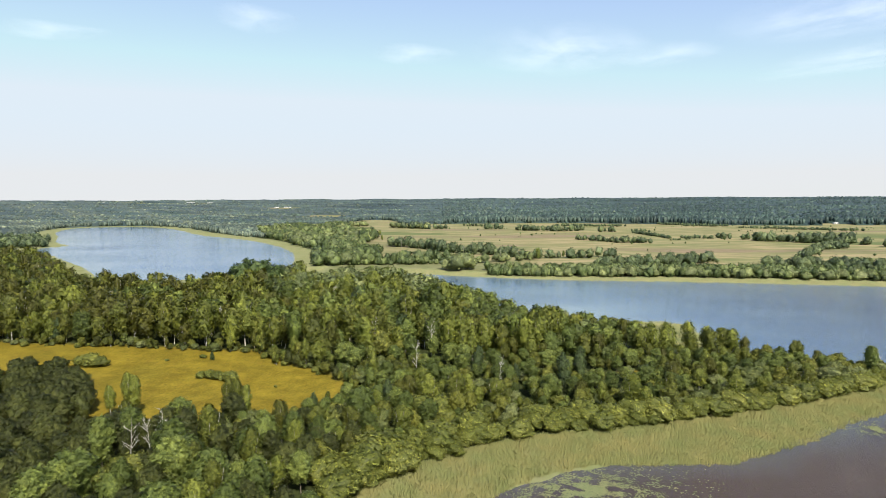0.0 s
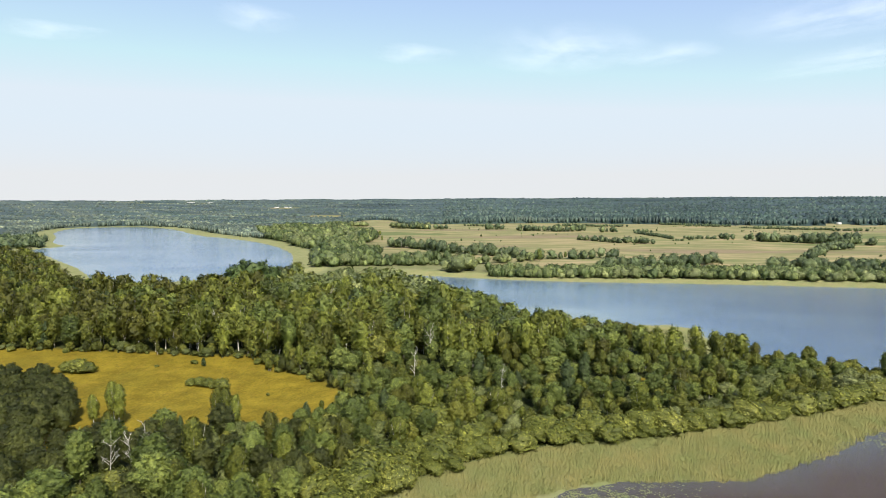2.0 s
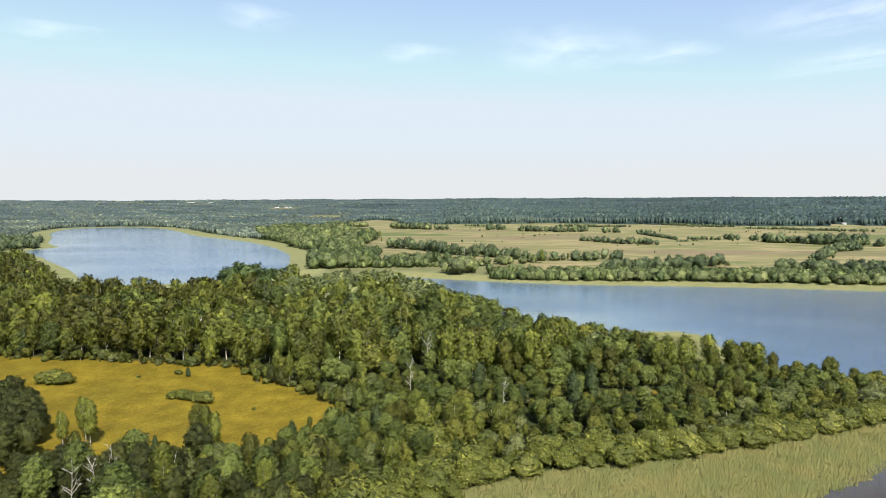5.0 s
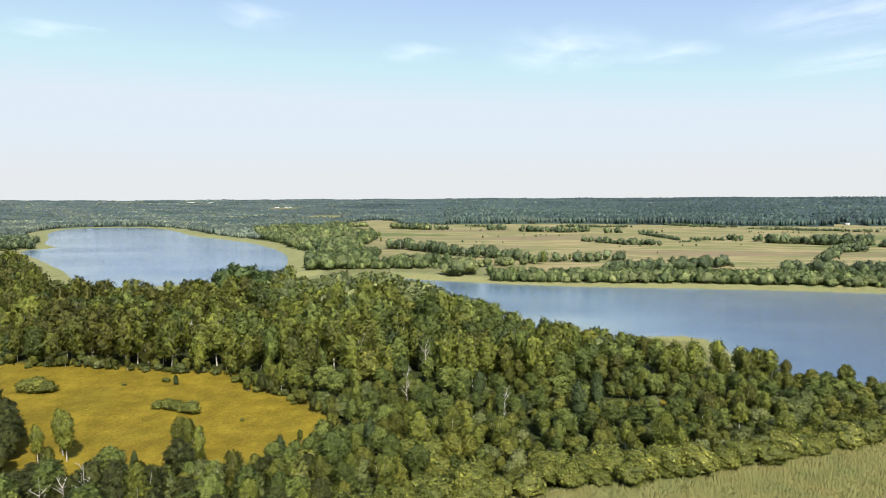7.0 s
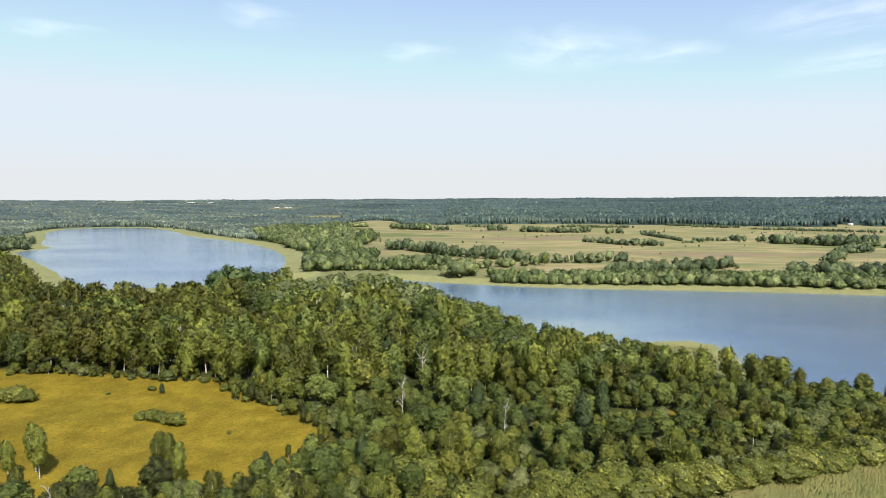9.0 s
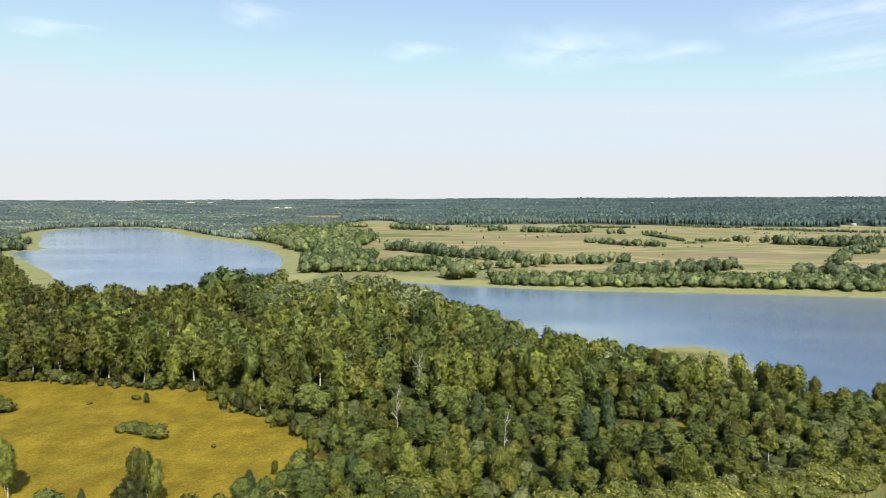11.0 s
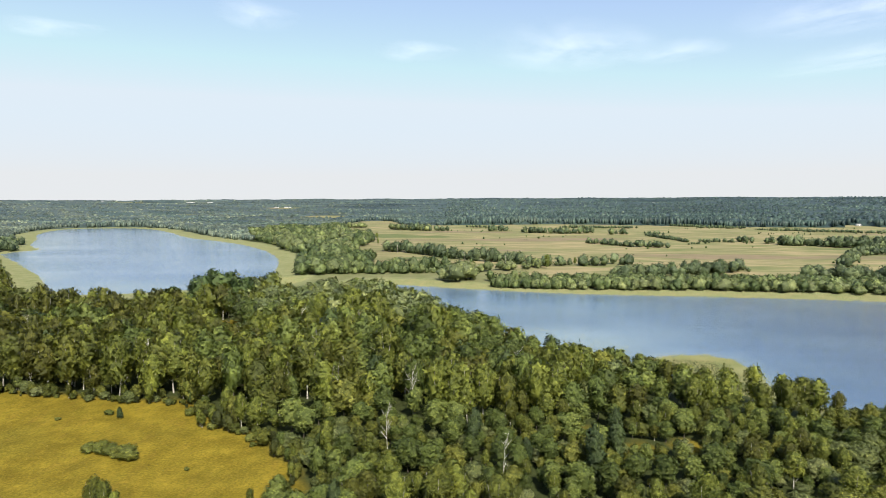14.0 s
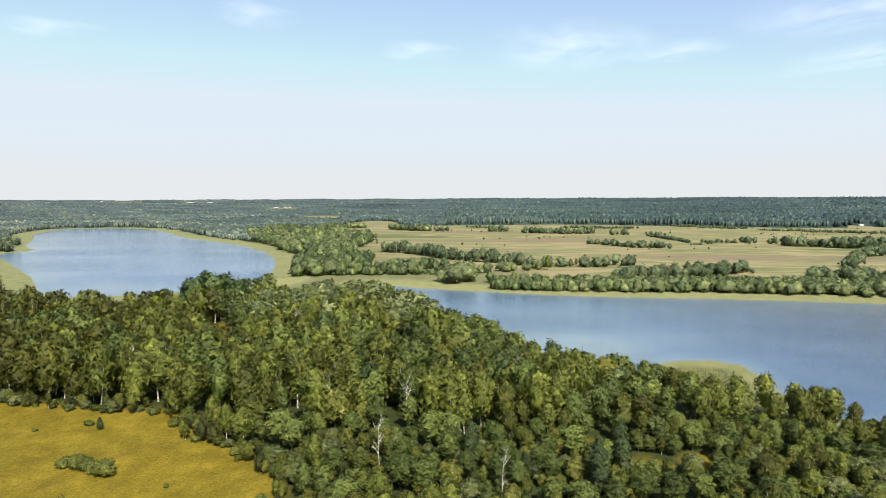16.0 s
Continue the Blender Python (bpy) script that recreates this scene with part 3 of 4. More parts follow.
def scatter(poly, gap, seed):
    """Places about a gap apart within a polygon."""
    g = np.random.default_rng(seed)
    p = np.array(poly)
    x0, y0 = p.min(0)
    x1, y1 = p.max(0)
    x, y = np.meshgrid(np.arange(x0, x1, gap), np.arange(y0, y1, gap * 0.87), indexing="ij")
    x = x + (np.arange(x.shape[1]) % 2) * gap / 2 + g.uniform(-0.38, 0.38, x.shape) * gap
    y = y + g.uniform(-0.38, 0.38, x.shape) * gap
    x, y = x.ravel(), y.ravel()
    k = inside(poly, x, y)
    return x[k], y[k]


x, y = scatter(WOOD, 7.7, 21)
nx, ny = scatter(WOOD, 6.5, 22)
x, y = np.concatenate([nx[ny < 262], x[y > 264]]), np.concatenate([ny[ny < 262], y[y > 264]])
ok = (reach(MEADOW, x, y) > np.where((y > 200) & (x > -70), 5, 2.5)) & (reach(REED_SHORE, x, y) > np.where(x < 50, 9, 2)) & (shore(x, y) > 7) & (np.abs(x) < 0.76 * y + 30) & (y > 112)
for cx, cy, cr in CLEARINGS + [(-78, 146, 9), (-72, 153, 8), (-78, 138, 8)]:
    ok &= np.hypot(x - cx, y - cy) > cr
x, y = x[ok], y[ok]
to_reeds = np.abs(reach(REED_SHORE, x, y))
u = rng.random(len(x))
g1 = wobble(x, y, 85, 51) + 0.5 * wobble(x, y, 30, 52) + 0.45 * rng.normal(size=len(x)) - np.interp(x, (-130, -60, 20, 55, 100), (-0.5, 0.0, 0.7, 0.4, -0.1))
kinds = np.where(g1 > 0.0, "birch", np.where(u < 0.70, "aspen", np.where(u < 0.90, "alder", np.where(u < 0.95, "willow", "spruce"))))
kinds = np.where((u > 0.985) & (g1 > -0.2), "spruce", kinds)
edge = (to_reeds < 24 + 8 * wobble(x, y, 40, 31)) & (x > -30)
kinds = np.where(edge, np.where(u < 0.46, "alder", np.where(u < 0.74, "willow", np.where(u < 0.92, "birch", "aspen"))), kinds)
skirt = (reach(MEADOW, x, y) < 9) & (y > 192) & (x > -70)
kinds = np.where(skirt & (u < 0.6), np.where(u < 0.42, "willow", "alder"), kinds)
front = (y < 184) & (x < -24)
kinds = np.where(front, np.where(u < 0.38, "aspen", np.where(u < 0.74, "oak", np.where(u < 0.86, "willow", "birch"))), kinds)
kinds = np.where(front & (x < -62 + 10 * wobble(x, y, 30, 54)), np.where((u < 0.3) & (x > -90), "aspen", "oak"), kinds)
sallow = (y > 375) & (x > -125) & (u > 0.52 - 0.25 * wobble(x, y, 45, 57))
kinds = np.where(sallow, "willow", kinds)
kinds = np.where((np.hypot((x + 24) / 1.5, y - 236) < 9) & (u < 0.7), "willow", kinds)
kinds = np.where(np.hypot(x + 150, y - 466) < 26, "pine", kinds)
size = np.clip(rng.normal(size=len(x)) * 0.23 + 0.95 + 0.15 * wobble(x, y, 50, 53), 0.45, 1.34)
size *= np.where(edge, 0.94, 1.0) * np.where((x > 40) & (y > 235), 0.97, 1.0) * np.where((x > 105) & (y > 212), 0.84, 1.0) * np.where((x < -160) & (y > 380), 0.9, 1.0)
size *= np.where((x < 70) & (x > -60), np.interp(y, (215, 290), (0.74, 1.0)), np.where(x >= 70, 0.9, 1.0))  # younger growth towards the reeds
size = np.where(sallow, size * 1.45, size)
size = np.where((x > 62) & (y > 190), np.clip(size, np.where(x > 105, 0.80, 0.70), np.where(x > 105, 1.0, 0.98)), size)
for cx, cy, cr in CLEARINGS[1:]:
    size = np.where((np.abs(x - cx) < cr) & (y < cy) & (y > cy - cr - 9), size * 0.7, size)
size = np.where(front, np.clip(size, 0.8, 1.05) * np.where((reach(MEADOW, x, y) < 18) & (x > -60), np.where(reach(MEADOW, x, y) < 11, 0.52, 0.7), 1.0), size)
low = (x > -58) & (x < -16) & (y > 138) & (y < 216)  # young growth between the meadow and the shore
limit = np.maximum(3.5 + 0.43 * (200 - y) + 0.35 * np.clip(x + 32, 0, 20), np.where(y > 194, 4.5, 2.6))
kinds = np.where(low & (limit < 7), np.where(u < 0.7, "willow", "alder"), kinds)
kinds = np.where((kinds == "spruce") & (x > 60), "birch", kinds)
tallest = np.array([PROFILE[str(k)][0] for k in kinds])
size = np.where(low, np.minimum(size, limit / tallest), size)
# low young growth before the hidden clearing, and the shorter trees of the point
sight = 71 - 70 * np.clip(((x - 7.5) * -124.5 + (y - 77) * 338) / (124.5**2 + 338**2), 0, 1)
aside = np.abs((x - 7.5) * 338 + (y - 77) * 124.5) / 360
size = np.where((aside < 7) & (y > 340) & (y < 412), np.minimum(size, np.maximum(sight - 1.5, 2.5) / tallest), size)
size = np.where((x > 20) & (y > 285), np.minimum(size, np.interp(x, (20, 45), (15, 12)) / tallest), size)
size = np.where((x > 55) & (y > 232), np.clip(size, 10.5 / tallest, 13.0 / tallest), size)
size = np.where((x > 92) & (y > 216), np.clip(size, 10.8 / tallest, 13.4 / tallest), size)
size = np.where((y > 395) & (x > -110), np.minimum(size, np.interp(x, (-110, -40, 10), (13.5, 12.0, 10.5)) / tallest), size)
size = np.where((x < -60) & (y > 330) & (kinds != "pine"), size * 0.86, size)
far_off = np.hypot(x, y)
as_thing = (y < 258) & (np.abs(x) < 0.74 * y + 5)


# the trees further back: one mesh for each kind
def variant(kind, seed, leaves, size, number, sides=4, limbs=0, gaps=0.6):
    g = np.random.default_rng(seed)
    c, r, leaf = crown_of(kind, g, leaves, size, number, gaps)
    wood = wood_of(kind, g, c, r, sides, max(limbs, 1))
    return leaf, wood


def grove(name, kind, xs, ys, scales, shapes, label, category, leaf_mat=None, seed=0, tones=None):
    """Many trees of a kind in one mesh, for woods that nobody could count."""
    g = np.random.default_rng(seed + 900)
    V, Q, F, T, N, S, B, at = [], [], [], [], [], [], [], 0
    zs = height(xs, ys)
    # leaf tone falls towards the left: lens vignetting put into the colour
    tones = np.clip(0.5 - 0.42 * np.clip((-xs - 50) / 160, 0, 1) * (ys < 800) + 0.28 * wobble(xs, ys, 70, 61) + g.normal(size=len(xs)) * 0.30, 0.0, 0.99) if tones is None else tones
    for x, y, z, s, tint in zip(xs, ys, zs, scales, tones):
        leaf, wood = shapes[int(g.integers(len(shapes)))]
        a, slim = g.uniform(0, 6.28), g.uniform(0.95, 1.4)
        rot = np.array([[math.cos(a), math.sin(a), 0], [-math.sin(a), math.cos(a), 0], [0, 0, 1]])
        for (v, q, soft, outer, bough), faces in (((*wood, np.zeros_like(wood[0]), np.zeros(len(wood[0])), np.zeros(len(wood[0]))), Q), (leaf, F)):
            S.append(outer)
            B.append(bough)
            N.append(soft @ rot)
            V.append((v @ rot) * (s * slim, s * slim, s) + (x, y, z - 0.05))
            faces.append(q + at)
            T.append(np.full(len(v), tint))
            at += len(v)
    Q, F = np.concatenate(Q), np.concatenate(F)
    which = np.concatenate([np.ones(len(Q)), np.zeros(len(F))])
    me = mesh_of(name, np.concatenate(V), Q, [leaf_mat or LEAF[kind], BARK.get(kind, BARK_GREY)], which, np.concatenate(T), F, np.concatenate(N), np.concatenate(S), np.concatenate(B))
    return tagged(new(name, me), label, category, kind="stuff")


for k in ("birch", "aspen", "alder", "willow", "spruce", "pine", "oak"):
    for which, leaves, leaf_size, number in ((y < 318, 540, 0.86, 28), ((y >= 318) & (y < 395), 300, 1.15, 20), (y >= 395, 150, 1.45, 14)):
        pick = (kinds == k) & ~as_thing & which
        shapes = [variant(k, 40 + i, leaves, leaf_size, number, 3, 4 if k == "birch" else 1, 0.6 if leaf_size < 1.2 else 0.4) for i in range(5)]
        if pick.any():
            grove(k + "_wood", k, x[pick], y[pick], size[pick], shapes, "wood of many " + LABEL[k].split(" with")[0] + " trees", "forest", LEAF["sallow"] if k == "willow" else None, len(k))

ux, uy = scatter(WOOD, 6.4, 23)
between = (uy > 150) & (uy < 250) & (ux > -34) & (reach(REED_SHORE, ux, uy) > 8) & (reach(MEADOW, ux, uy) > 6)
for cx, cy, cr in CLEARINGS:
    between &= np.hypot(ux - cx, uy - cy) > cr + 1
for px, py in zip(ux[between], uy[between]):
    kind = ("aspen", "alder", "birch", "aspen", "willow", "alder")[int(rng.integers(6))]
    place_tree(kind, float(px), float(py), float(rng.uniform(0.42, 0.68)) * (1.25 if kind == "willow" else 1.0), float(rng.uniform(1.05, 1.3)), False)

for i in np.nonzero(as_thing)[0]:
    place_tree(str(kinds[i]), float(x[i]), float(y[i]), float(size[i]), float(rng.uniform(1.08, 1.34)) * (1.1 if y[i] > 190 and kinds[i] in ("birch", "aspen") else 1.0 if kinds[i] in ("birch", "aspen") else 0.84), bool(far_off[i] < 205))

# bushes along the reeds
for i in range(190):
    s = (i / 189) ** 1.5
    px = -25 + 191 * s
    line = np.array(REED_SHORE[1:12])
    py = float(np.interp(px, line[:, 0], line[:, 1])) + float(rng.uniform(-0.5, 10 if px < 48 else 4))
    place_tree("shrub", px + float(rng.uniform(-2, 2)), py, float(rng.uniform(0.6, 1.5)), 1.1)

# ---- far shores, hedges and clumps ----
BELT = [variant("round", 60 + i, 96, 1.15, 14, 3, 0, 0.7) for i in range(6)]
BELT_S = [variant("round", 67 + i, 54, 1.4, 10, 3) for i in range(5)]
BELT_W = [variant("willow", 73 + i, 140, 0.85, 16, 3, 0, 0.7) for i in range(5)]


def strip(name, kind, line, deep, gap, scale, shapes, label, seed):
    """A belt of trees along a line of places, and some metres deep."""
    g = np.random.default_rng(seed)
    xs, ys = [], []
    for (x0, y0), (x1, y1) in zip(line, line[1:]):
        n = max(1, int(math.hypot(x1 - x0, y1 - y0) * max(deep, gap) / gap**2))
        s = g.random(n)
        xs.append(x0 + (x1 - x0) * s + g.normal(size=n) * 1.5)
        ys.append(y0 + (y1 - y0) * s + g.uniform(0, deep, n))
    xs, ys = np.concatenate(xs), np.concatenate(ys)
    k = shore(xs, ys) > 4
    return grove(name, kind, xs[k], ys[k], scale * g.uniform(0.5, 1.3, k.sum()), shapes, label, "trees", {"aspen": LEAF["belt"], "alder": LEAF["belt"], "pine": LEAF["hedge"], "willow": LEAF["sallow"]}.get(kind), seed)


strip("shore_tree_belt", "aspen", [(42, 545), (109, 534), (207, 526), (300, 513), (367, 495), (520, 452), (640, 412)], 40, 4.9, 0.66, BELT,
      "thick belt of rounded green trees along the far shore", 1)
strip("shore_willow_belt", "willow", [(60, 538), (207, 523), (367, 492), (520, 448)], 26, 9, 0.9, BELT_W, "grey-green willows along the far shore", 2)
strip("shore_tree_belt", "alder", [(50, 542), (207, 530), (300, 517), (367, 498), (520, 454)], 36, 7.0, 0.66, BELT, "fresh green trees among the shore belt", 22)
strip("back_belt", "pine", [(150, 590), (215, 610), (290, 640)], 26, 7, 0.82, BELT, "dark trees behind the shore belt", 3)
strip("back_belt", "pine", [(300, 575), (400, 565), (520, 530)], 30, 7, 0.85, BELT, "dark trees behind the shore belt", 4)
strip("back_belt", "pine", [(395, 672), (470, 770), (590, 905)], 16, 7, 0.62, BELT, "dark trees running from the shore belt to the field", 23)
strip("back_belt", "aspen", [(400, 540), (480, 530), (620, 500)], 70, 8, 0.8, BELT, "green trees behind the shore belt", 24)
for i, (a, b) in enumerate((((520, 1530), (624, 1440)), ((560, 1435), (650, 1400)), ((640, 1345), (720, 1290)), ((705, 1275), (830, 1215)), ((360, 1165), (372, 1010)), ((395, 1010), (440, 1004)), ((262, 1460), (420, 1420)))):
    strip("low_scrub", "pine", [a, b], 22, 5.5, 0.42, BELT_S, "low dark scrub creeping over the pale field", 30 + i)
strip("hedge_row", "pine", [(-75, 868), (-34, 834), (11, 768), (45, 739), (82, 713)], 9, 5.2, 1.05, BELT, "dark hedge row of trees across the field", 5)
strip("hedge_row", "pine", [(85, 690), (142, 692), (197, 704)], 10, 6, 0.8, BELT, "dark hedge row of trees across the field", 6)
strip("inlet_willows", "willow", [(0, 577), (14, 573), (26, 582)], 20, 7, 1.6, BELT_W, "round grey-green willows beside the narrow inlet", 7)
strip("inlet_willows", "willow", [(46, 562), (56, 562)], 10, 6, 1.1, BELT_W, "round grey-green willows beside the narrow inlet", 8)
strip("inlet_bushes", "aspen", [(-130, 618), (-60, 640), (-26, 645), (6, 656)], 20, 6.5, 0.95, BELT, "rounded bushes beside the narrow inlet", 9)
MASS = [(-136, 612), (-80, 640), (-98, 700), (-112, 830), (-112, 1060), (-240, 1470), (-400, 1330), (-300, 1060), (-215, 900), (-168, 760)]
strip("inlet_thicket", "aspen", [(-99, 630), (-56, 631), (-13, 633), (25, 643)], 15, 5.6, 0.66, BELT, "row of rounded green bushes beside the inlet", 10)
strip("inlet_thicket", "alder", [(-92, 634), (-40, 634), (20, 644)], 10, 8, 0.6, BELT, "row of rounded green bushes beside the inlet", 11)
strip("inlet_thicket", "aspen", [(-140, 650), (-104, 660), (-76, 700)], 55, 8.0, 1.0, BELT, "tall lush thicket between the two lakes", 12)
strip("inlet_thicket", "willow", [(37, 644), (65, 650), (95, 674)], 14, 7, 0.9, BELT_W, "grey-green bushes between the inlet and the hedge", 13)
strip("far_bushes", "willow", [(-290, 1521), (-180, 1473)], 40, 11, 1.1, BELT_W, "grey-green bushes at the far end of the field", 14)
strip("far_bushes", "willow", [(-120, 1400), (-32, 1336)], 40, 11, 1.2, BELT_W, "grey-green bushes at the far end of the field", 15)
strip("far_bushes", "pine", [(-90, 1380), (-40, 1340), (20, 1330)], 20, 12, 1.1, BELT_S, "dark trees at the far end of the field", 16)
mx, my = scatter(MASS, 9.5, 33)
open_ground = wobble(mx, my, 70, 35) + 0.5 * rng.normal(size=len(mx)) > np.where(my > 690, 0.0, 0.75)
sort = rng.random(len(mx)) + 0.35 * wobble(mx, my, 60, 36)
for name, kind, low, high, shapes, scale in (("alder_thicket", "alder", -9, 0.15, BELT, 0.85), ("aspen_thicket", "aspen", 0.15, 0.6, BELT, 1.0), ("willow_thicket", "willow", 0.6, 9, BELT_W, 1.25)):
    keep = (shore(mx, my) > 22) & ~open_ground & (sort >= low) & (sort < high)
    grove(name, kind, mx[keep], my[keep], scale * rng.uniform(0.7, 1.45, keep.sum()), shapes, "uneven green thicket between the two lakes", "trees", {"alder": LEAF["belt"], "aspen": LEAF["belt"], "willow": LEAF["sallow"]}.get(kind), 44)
LEFT = [(-900, 800), (-600, 822), (-566, 885), (-600, 930), (-647, 1020), (-760, 1050), (-1000, 1050)]
mx, my = scatter(LEFT, 14, 34)
grove("west_grove", "birch", mx, my, rng.uniform(0.8, 1.25, len(mx)), BELT_S, "green grove on the west shore", "trees", LEAF["hedge"], seed=45)
FIELD_CLUMPS = [((91, 1321), (128, 1323), 16, 1.25), ((150, 1281), (241, 1225), 18, 1.1), ((256, 1245), (279, 1247), 14, 1.25), ((304, 1209), (338, 1211), 14, 1.0),
                ((215, 1000), (259, 935), 22, 0.85), ((259, 930), (304, 909), 18, 0.9), ((377, 1233), (399, 1196), 12, 0.6), ((345, 956), (405, 996), 8, 0.4),
                ((449, 1025), (481, 975), 12, 0.9), ((482, 951), (540, 909), 22, 1.3), ((540, 909), (590, 890), 24, 1.5), ((478, 790), (526, 800), 20, 0.8),
                ((585, 870), (600, 861), 18, 1.1), ((597, 833), (680, 800), 24, 1.2), ((-144, 1182), (-135, 1190), 12, 1.2), ((49, 1500), (113, 1448), 12, 0.6)]
for i, (a, b, deep, s) in enumerate(FIELD_CLUMPS):
    strip("field_clump", "pine", [a, b], deep * 0.7, 6.0, s * 0.8, BELT_S, "dark clump of trees standing in the pale field", 50 + i)
for px, py, s in ((103, 672, 1.45), (-112, 1098, 1.2), (-97, 984, 1.0), (136, 700, 0.9), (22, 770, 1.1)):
    place_tree("aspen", px, py, s, 0.8, False)

# ---- the wood that runs to the horizon ----
def far_wood():
    g = np.random.default_rng(77)
    V, Q, T, at = [], [], [], 0
    r = 1120.0
    while r < 4350:
        step = 1.6 * r * r / 56000
        n = int(np.clip(1050 * (r / 3200) ** 0.3, 700, 1050))
        a = np.radians(g.uniform(-41, 41, n))
        rr = r + g.uniform(0, step, n)
        x, y = rr * np.sin(a), rr * np.cos(a)
        ok = (reach(FIELD, x, y) > 8 + 10 * wobble(x, y, 60, 41)) & (shore(x, y) > 40 + 14 * wobble(x, y, 90, 42)) & ~inside(MASS, x, y) & ~inside(LEFT, x, y)
        ok &= (x < -200) | (y > 1400) | (x > 1000)
        ok &= far_open(x, y) < 0.5
        if r < 2200:  # the edge stands close
            a = np.radians(g.uniform(-41, 41, 3000))
            r2 = r + g.uniform(0, step, 3000)
            x2, y2 = r2 * np.sin(a), r2 * np.cos(a)
            d2 = np.minimum(reach(FIELD, x2, y2) - 8, shore(x2, y2) - 40)
            k2 = (d2 > -2) & (d2 < 14) & ~inside(MASS, x2, y2) & ~inside(LEFT, x2, y2) & ((x2 < -200) | (y2 > 1400) | (x2 > 1000)) & (far_open(x2, y2) < 0.5)
            x, y, rr, ok = np.concatenate([x, x2[k2]]), np.concatenate([y, y2[k2]]), np.concatenate([rr, r2[k2]]), np.concatenate([ok, np.ones(k2.sum(), bool)])
        x, y = x[ok], y[ok]
        z = height(x, y)
        wide = np.maximum(np.where(np.minimum(reach(FIELD, x, y) - 8, shore(x, y) - 40) < 16, 2.4, 4.6), rr[ok] * 1.9 / 1100) * g.uniform(0.7, 1.4, len(x))
        tall = np.where(x > 0, 18, 10.5) * (1 + g.uniform(-0.14, 0.1, len(x)) * np.clip(3600 / rr[ok] - 0.8, 0.25, 1)) + 3 * wobble(x, y, 260, 46)
        # paler to the left, where the haze is put into the leaf tint
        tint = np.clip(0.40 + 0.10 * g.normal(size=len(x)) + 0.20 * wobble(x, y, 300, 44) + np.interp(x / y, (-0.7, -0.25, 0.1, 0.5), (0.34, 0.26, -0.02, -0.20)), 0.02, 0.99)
        for k in range(len(x)):
            ang = np.arange(5) * 1.2566 + g.uniform(0, 6.28)
            rings = []
            for h, q in ((0.0, 0.85), (0.72, 1.0)):
                w = wide[k] * q * g.uniform(0.75, 1.25, 5)
                rings.append(np.stack([x[k] + np.cos(ang) * w, y[k] + np.sin(ang) * w, z[k] + tall[k] * h * g.uniform(0.9, 1.1, 5)], 1))
            V.append(np.concatenate(rings + [np.array([[x[k], y[k], z[k] + tall[k]]])]))
            Q += [(at + i, at + (i + 1) % 5, at + 5 + (i + 1) % 5, at + 5 + i) for i in range(5)]
            T += [(at + 5 + i, at + 5 + (i + 1) % 5, at + 10) for i in range(5)]
            tints.append(np.full(11, tint[k]))
            round_way = np.stack([np.cos(ang), np.sin(ang), 0 * ang + 0.5], 1)
            shades.append(unit(np.concatenate([round_way - (0, 0, 1.1), round_way, [(0, 0, 1)]]) + g.normal(size=3) * 0.15))
            at += 11
        r += step
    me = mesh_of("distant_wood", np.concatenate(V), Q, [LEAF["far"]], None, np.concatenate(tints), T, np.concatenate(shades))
    return tagged(new("distant_wood", me), "dark green forest that reaches to the horizon", "forest", kind="stuff")


tints, shades = [], []
far_wood()


def into_far_wood(x, y):
    """Metres from the edge of the distant wood, minus outside it."""
    d = np.minimum(reach(FIELD, x, y) - 8, shore(x, y) - 40)
    d = np.minimum(np.minimum(d, reach(MASS, x, y)), reach(LEFT, x, y))
    d = np.minimum(d, np.where(x < -200, 1e3, np.maximum(y - 1400, x - 1000)))
    return np.minimum(d, (0.5 - far_open(x, y)) * 60)


def far_canopy():
    """The closed roof of leaves between the treetops of the distant wood, coming down to the ground at its edges."""
    ang = np.radians(np.linspace(-42, 42, 360))
    rad = 1150 * 1.0105 ** np.arange(138)
    rr, aa = np.meshgrid(rad, ang, indexing="ij")
    x, y = rr * np.sin(aa), rr * np.cos(aa)
    g = np.random.default_rng(78)
    d = into_far_wood(x, y)
    up = np.where(x > 0, 18, 10.5) * 0.70 + g.uniform(-1.2, 1.2, x.shape) + 3 * wobble(x, y, 260, 46)
    z = height(x, y) + up * np.clip((d - 2) / 18, 0, 1) ** 0.6
    n, m = x.shape
    ok = d > 0
    i = np.arange(n - 1)[:, None] * m + np.arange(m - 1)[None]
    q = np.stack([i, i + m, i + m + 1, i + 1], -1)
    full = ok[:-1, :-1] | ok[1:, :-1] | ok[1:, 1:] | ok[:-1, 1:]
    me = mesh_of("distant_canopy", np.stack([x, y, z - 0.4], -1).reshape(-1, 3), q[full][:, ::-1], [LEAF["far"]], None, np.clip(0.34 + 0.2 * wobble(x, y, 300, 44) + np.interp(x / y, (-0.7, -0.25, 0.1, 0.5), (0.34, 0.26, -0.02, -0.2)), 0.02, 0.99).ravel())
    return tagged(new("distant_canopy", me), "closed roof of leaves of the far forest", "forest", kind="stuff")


far_canopy()

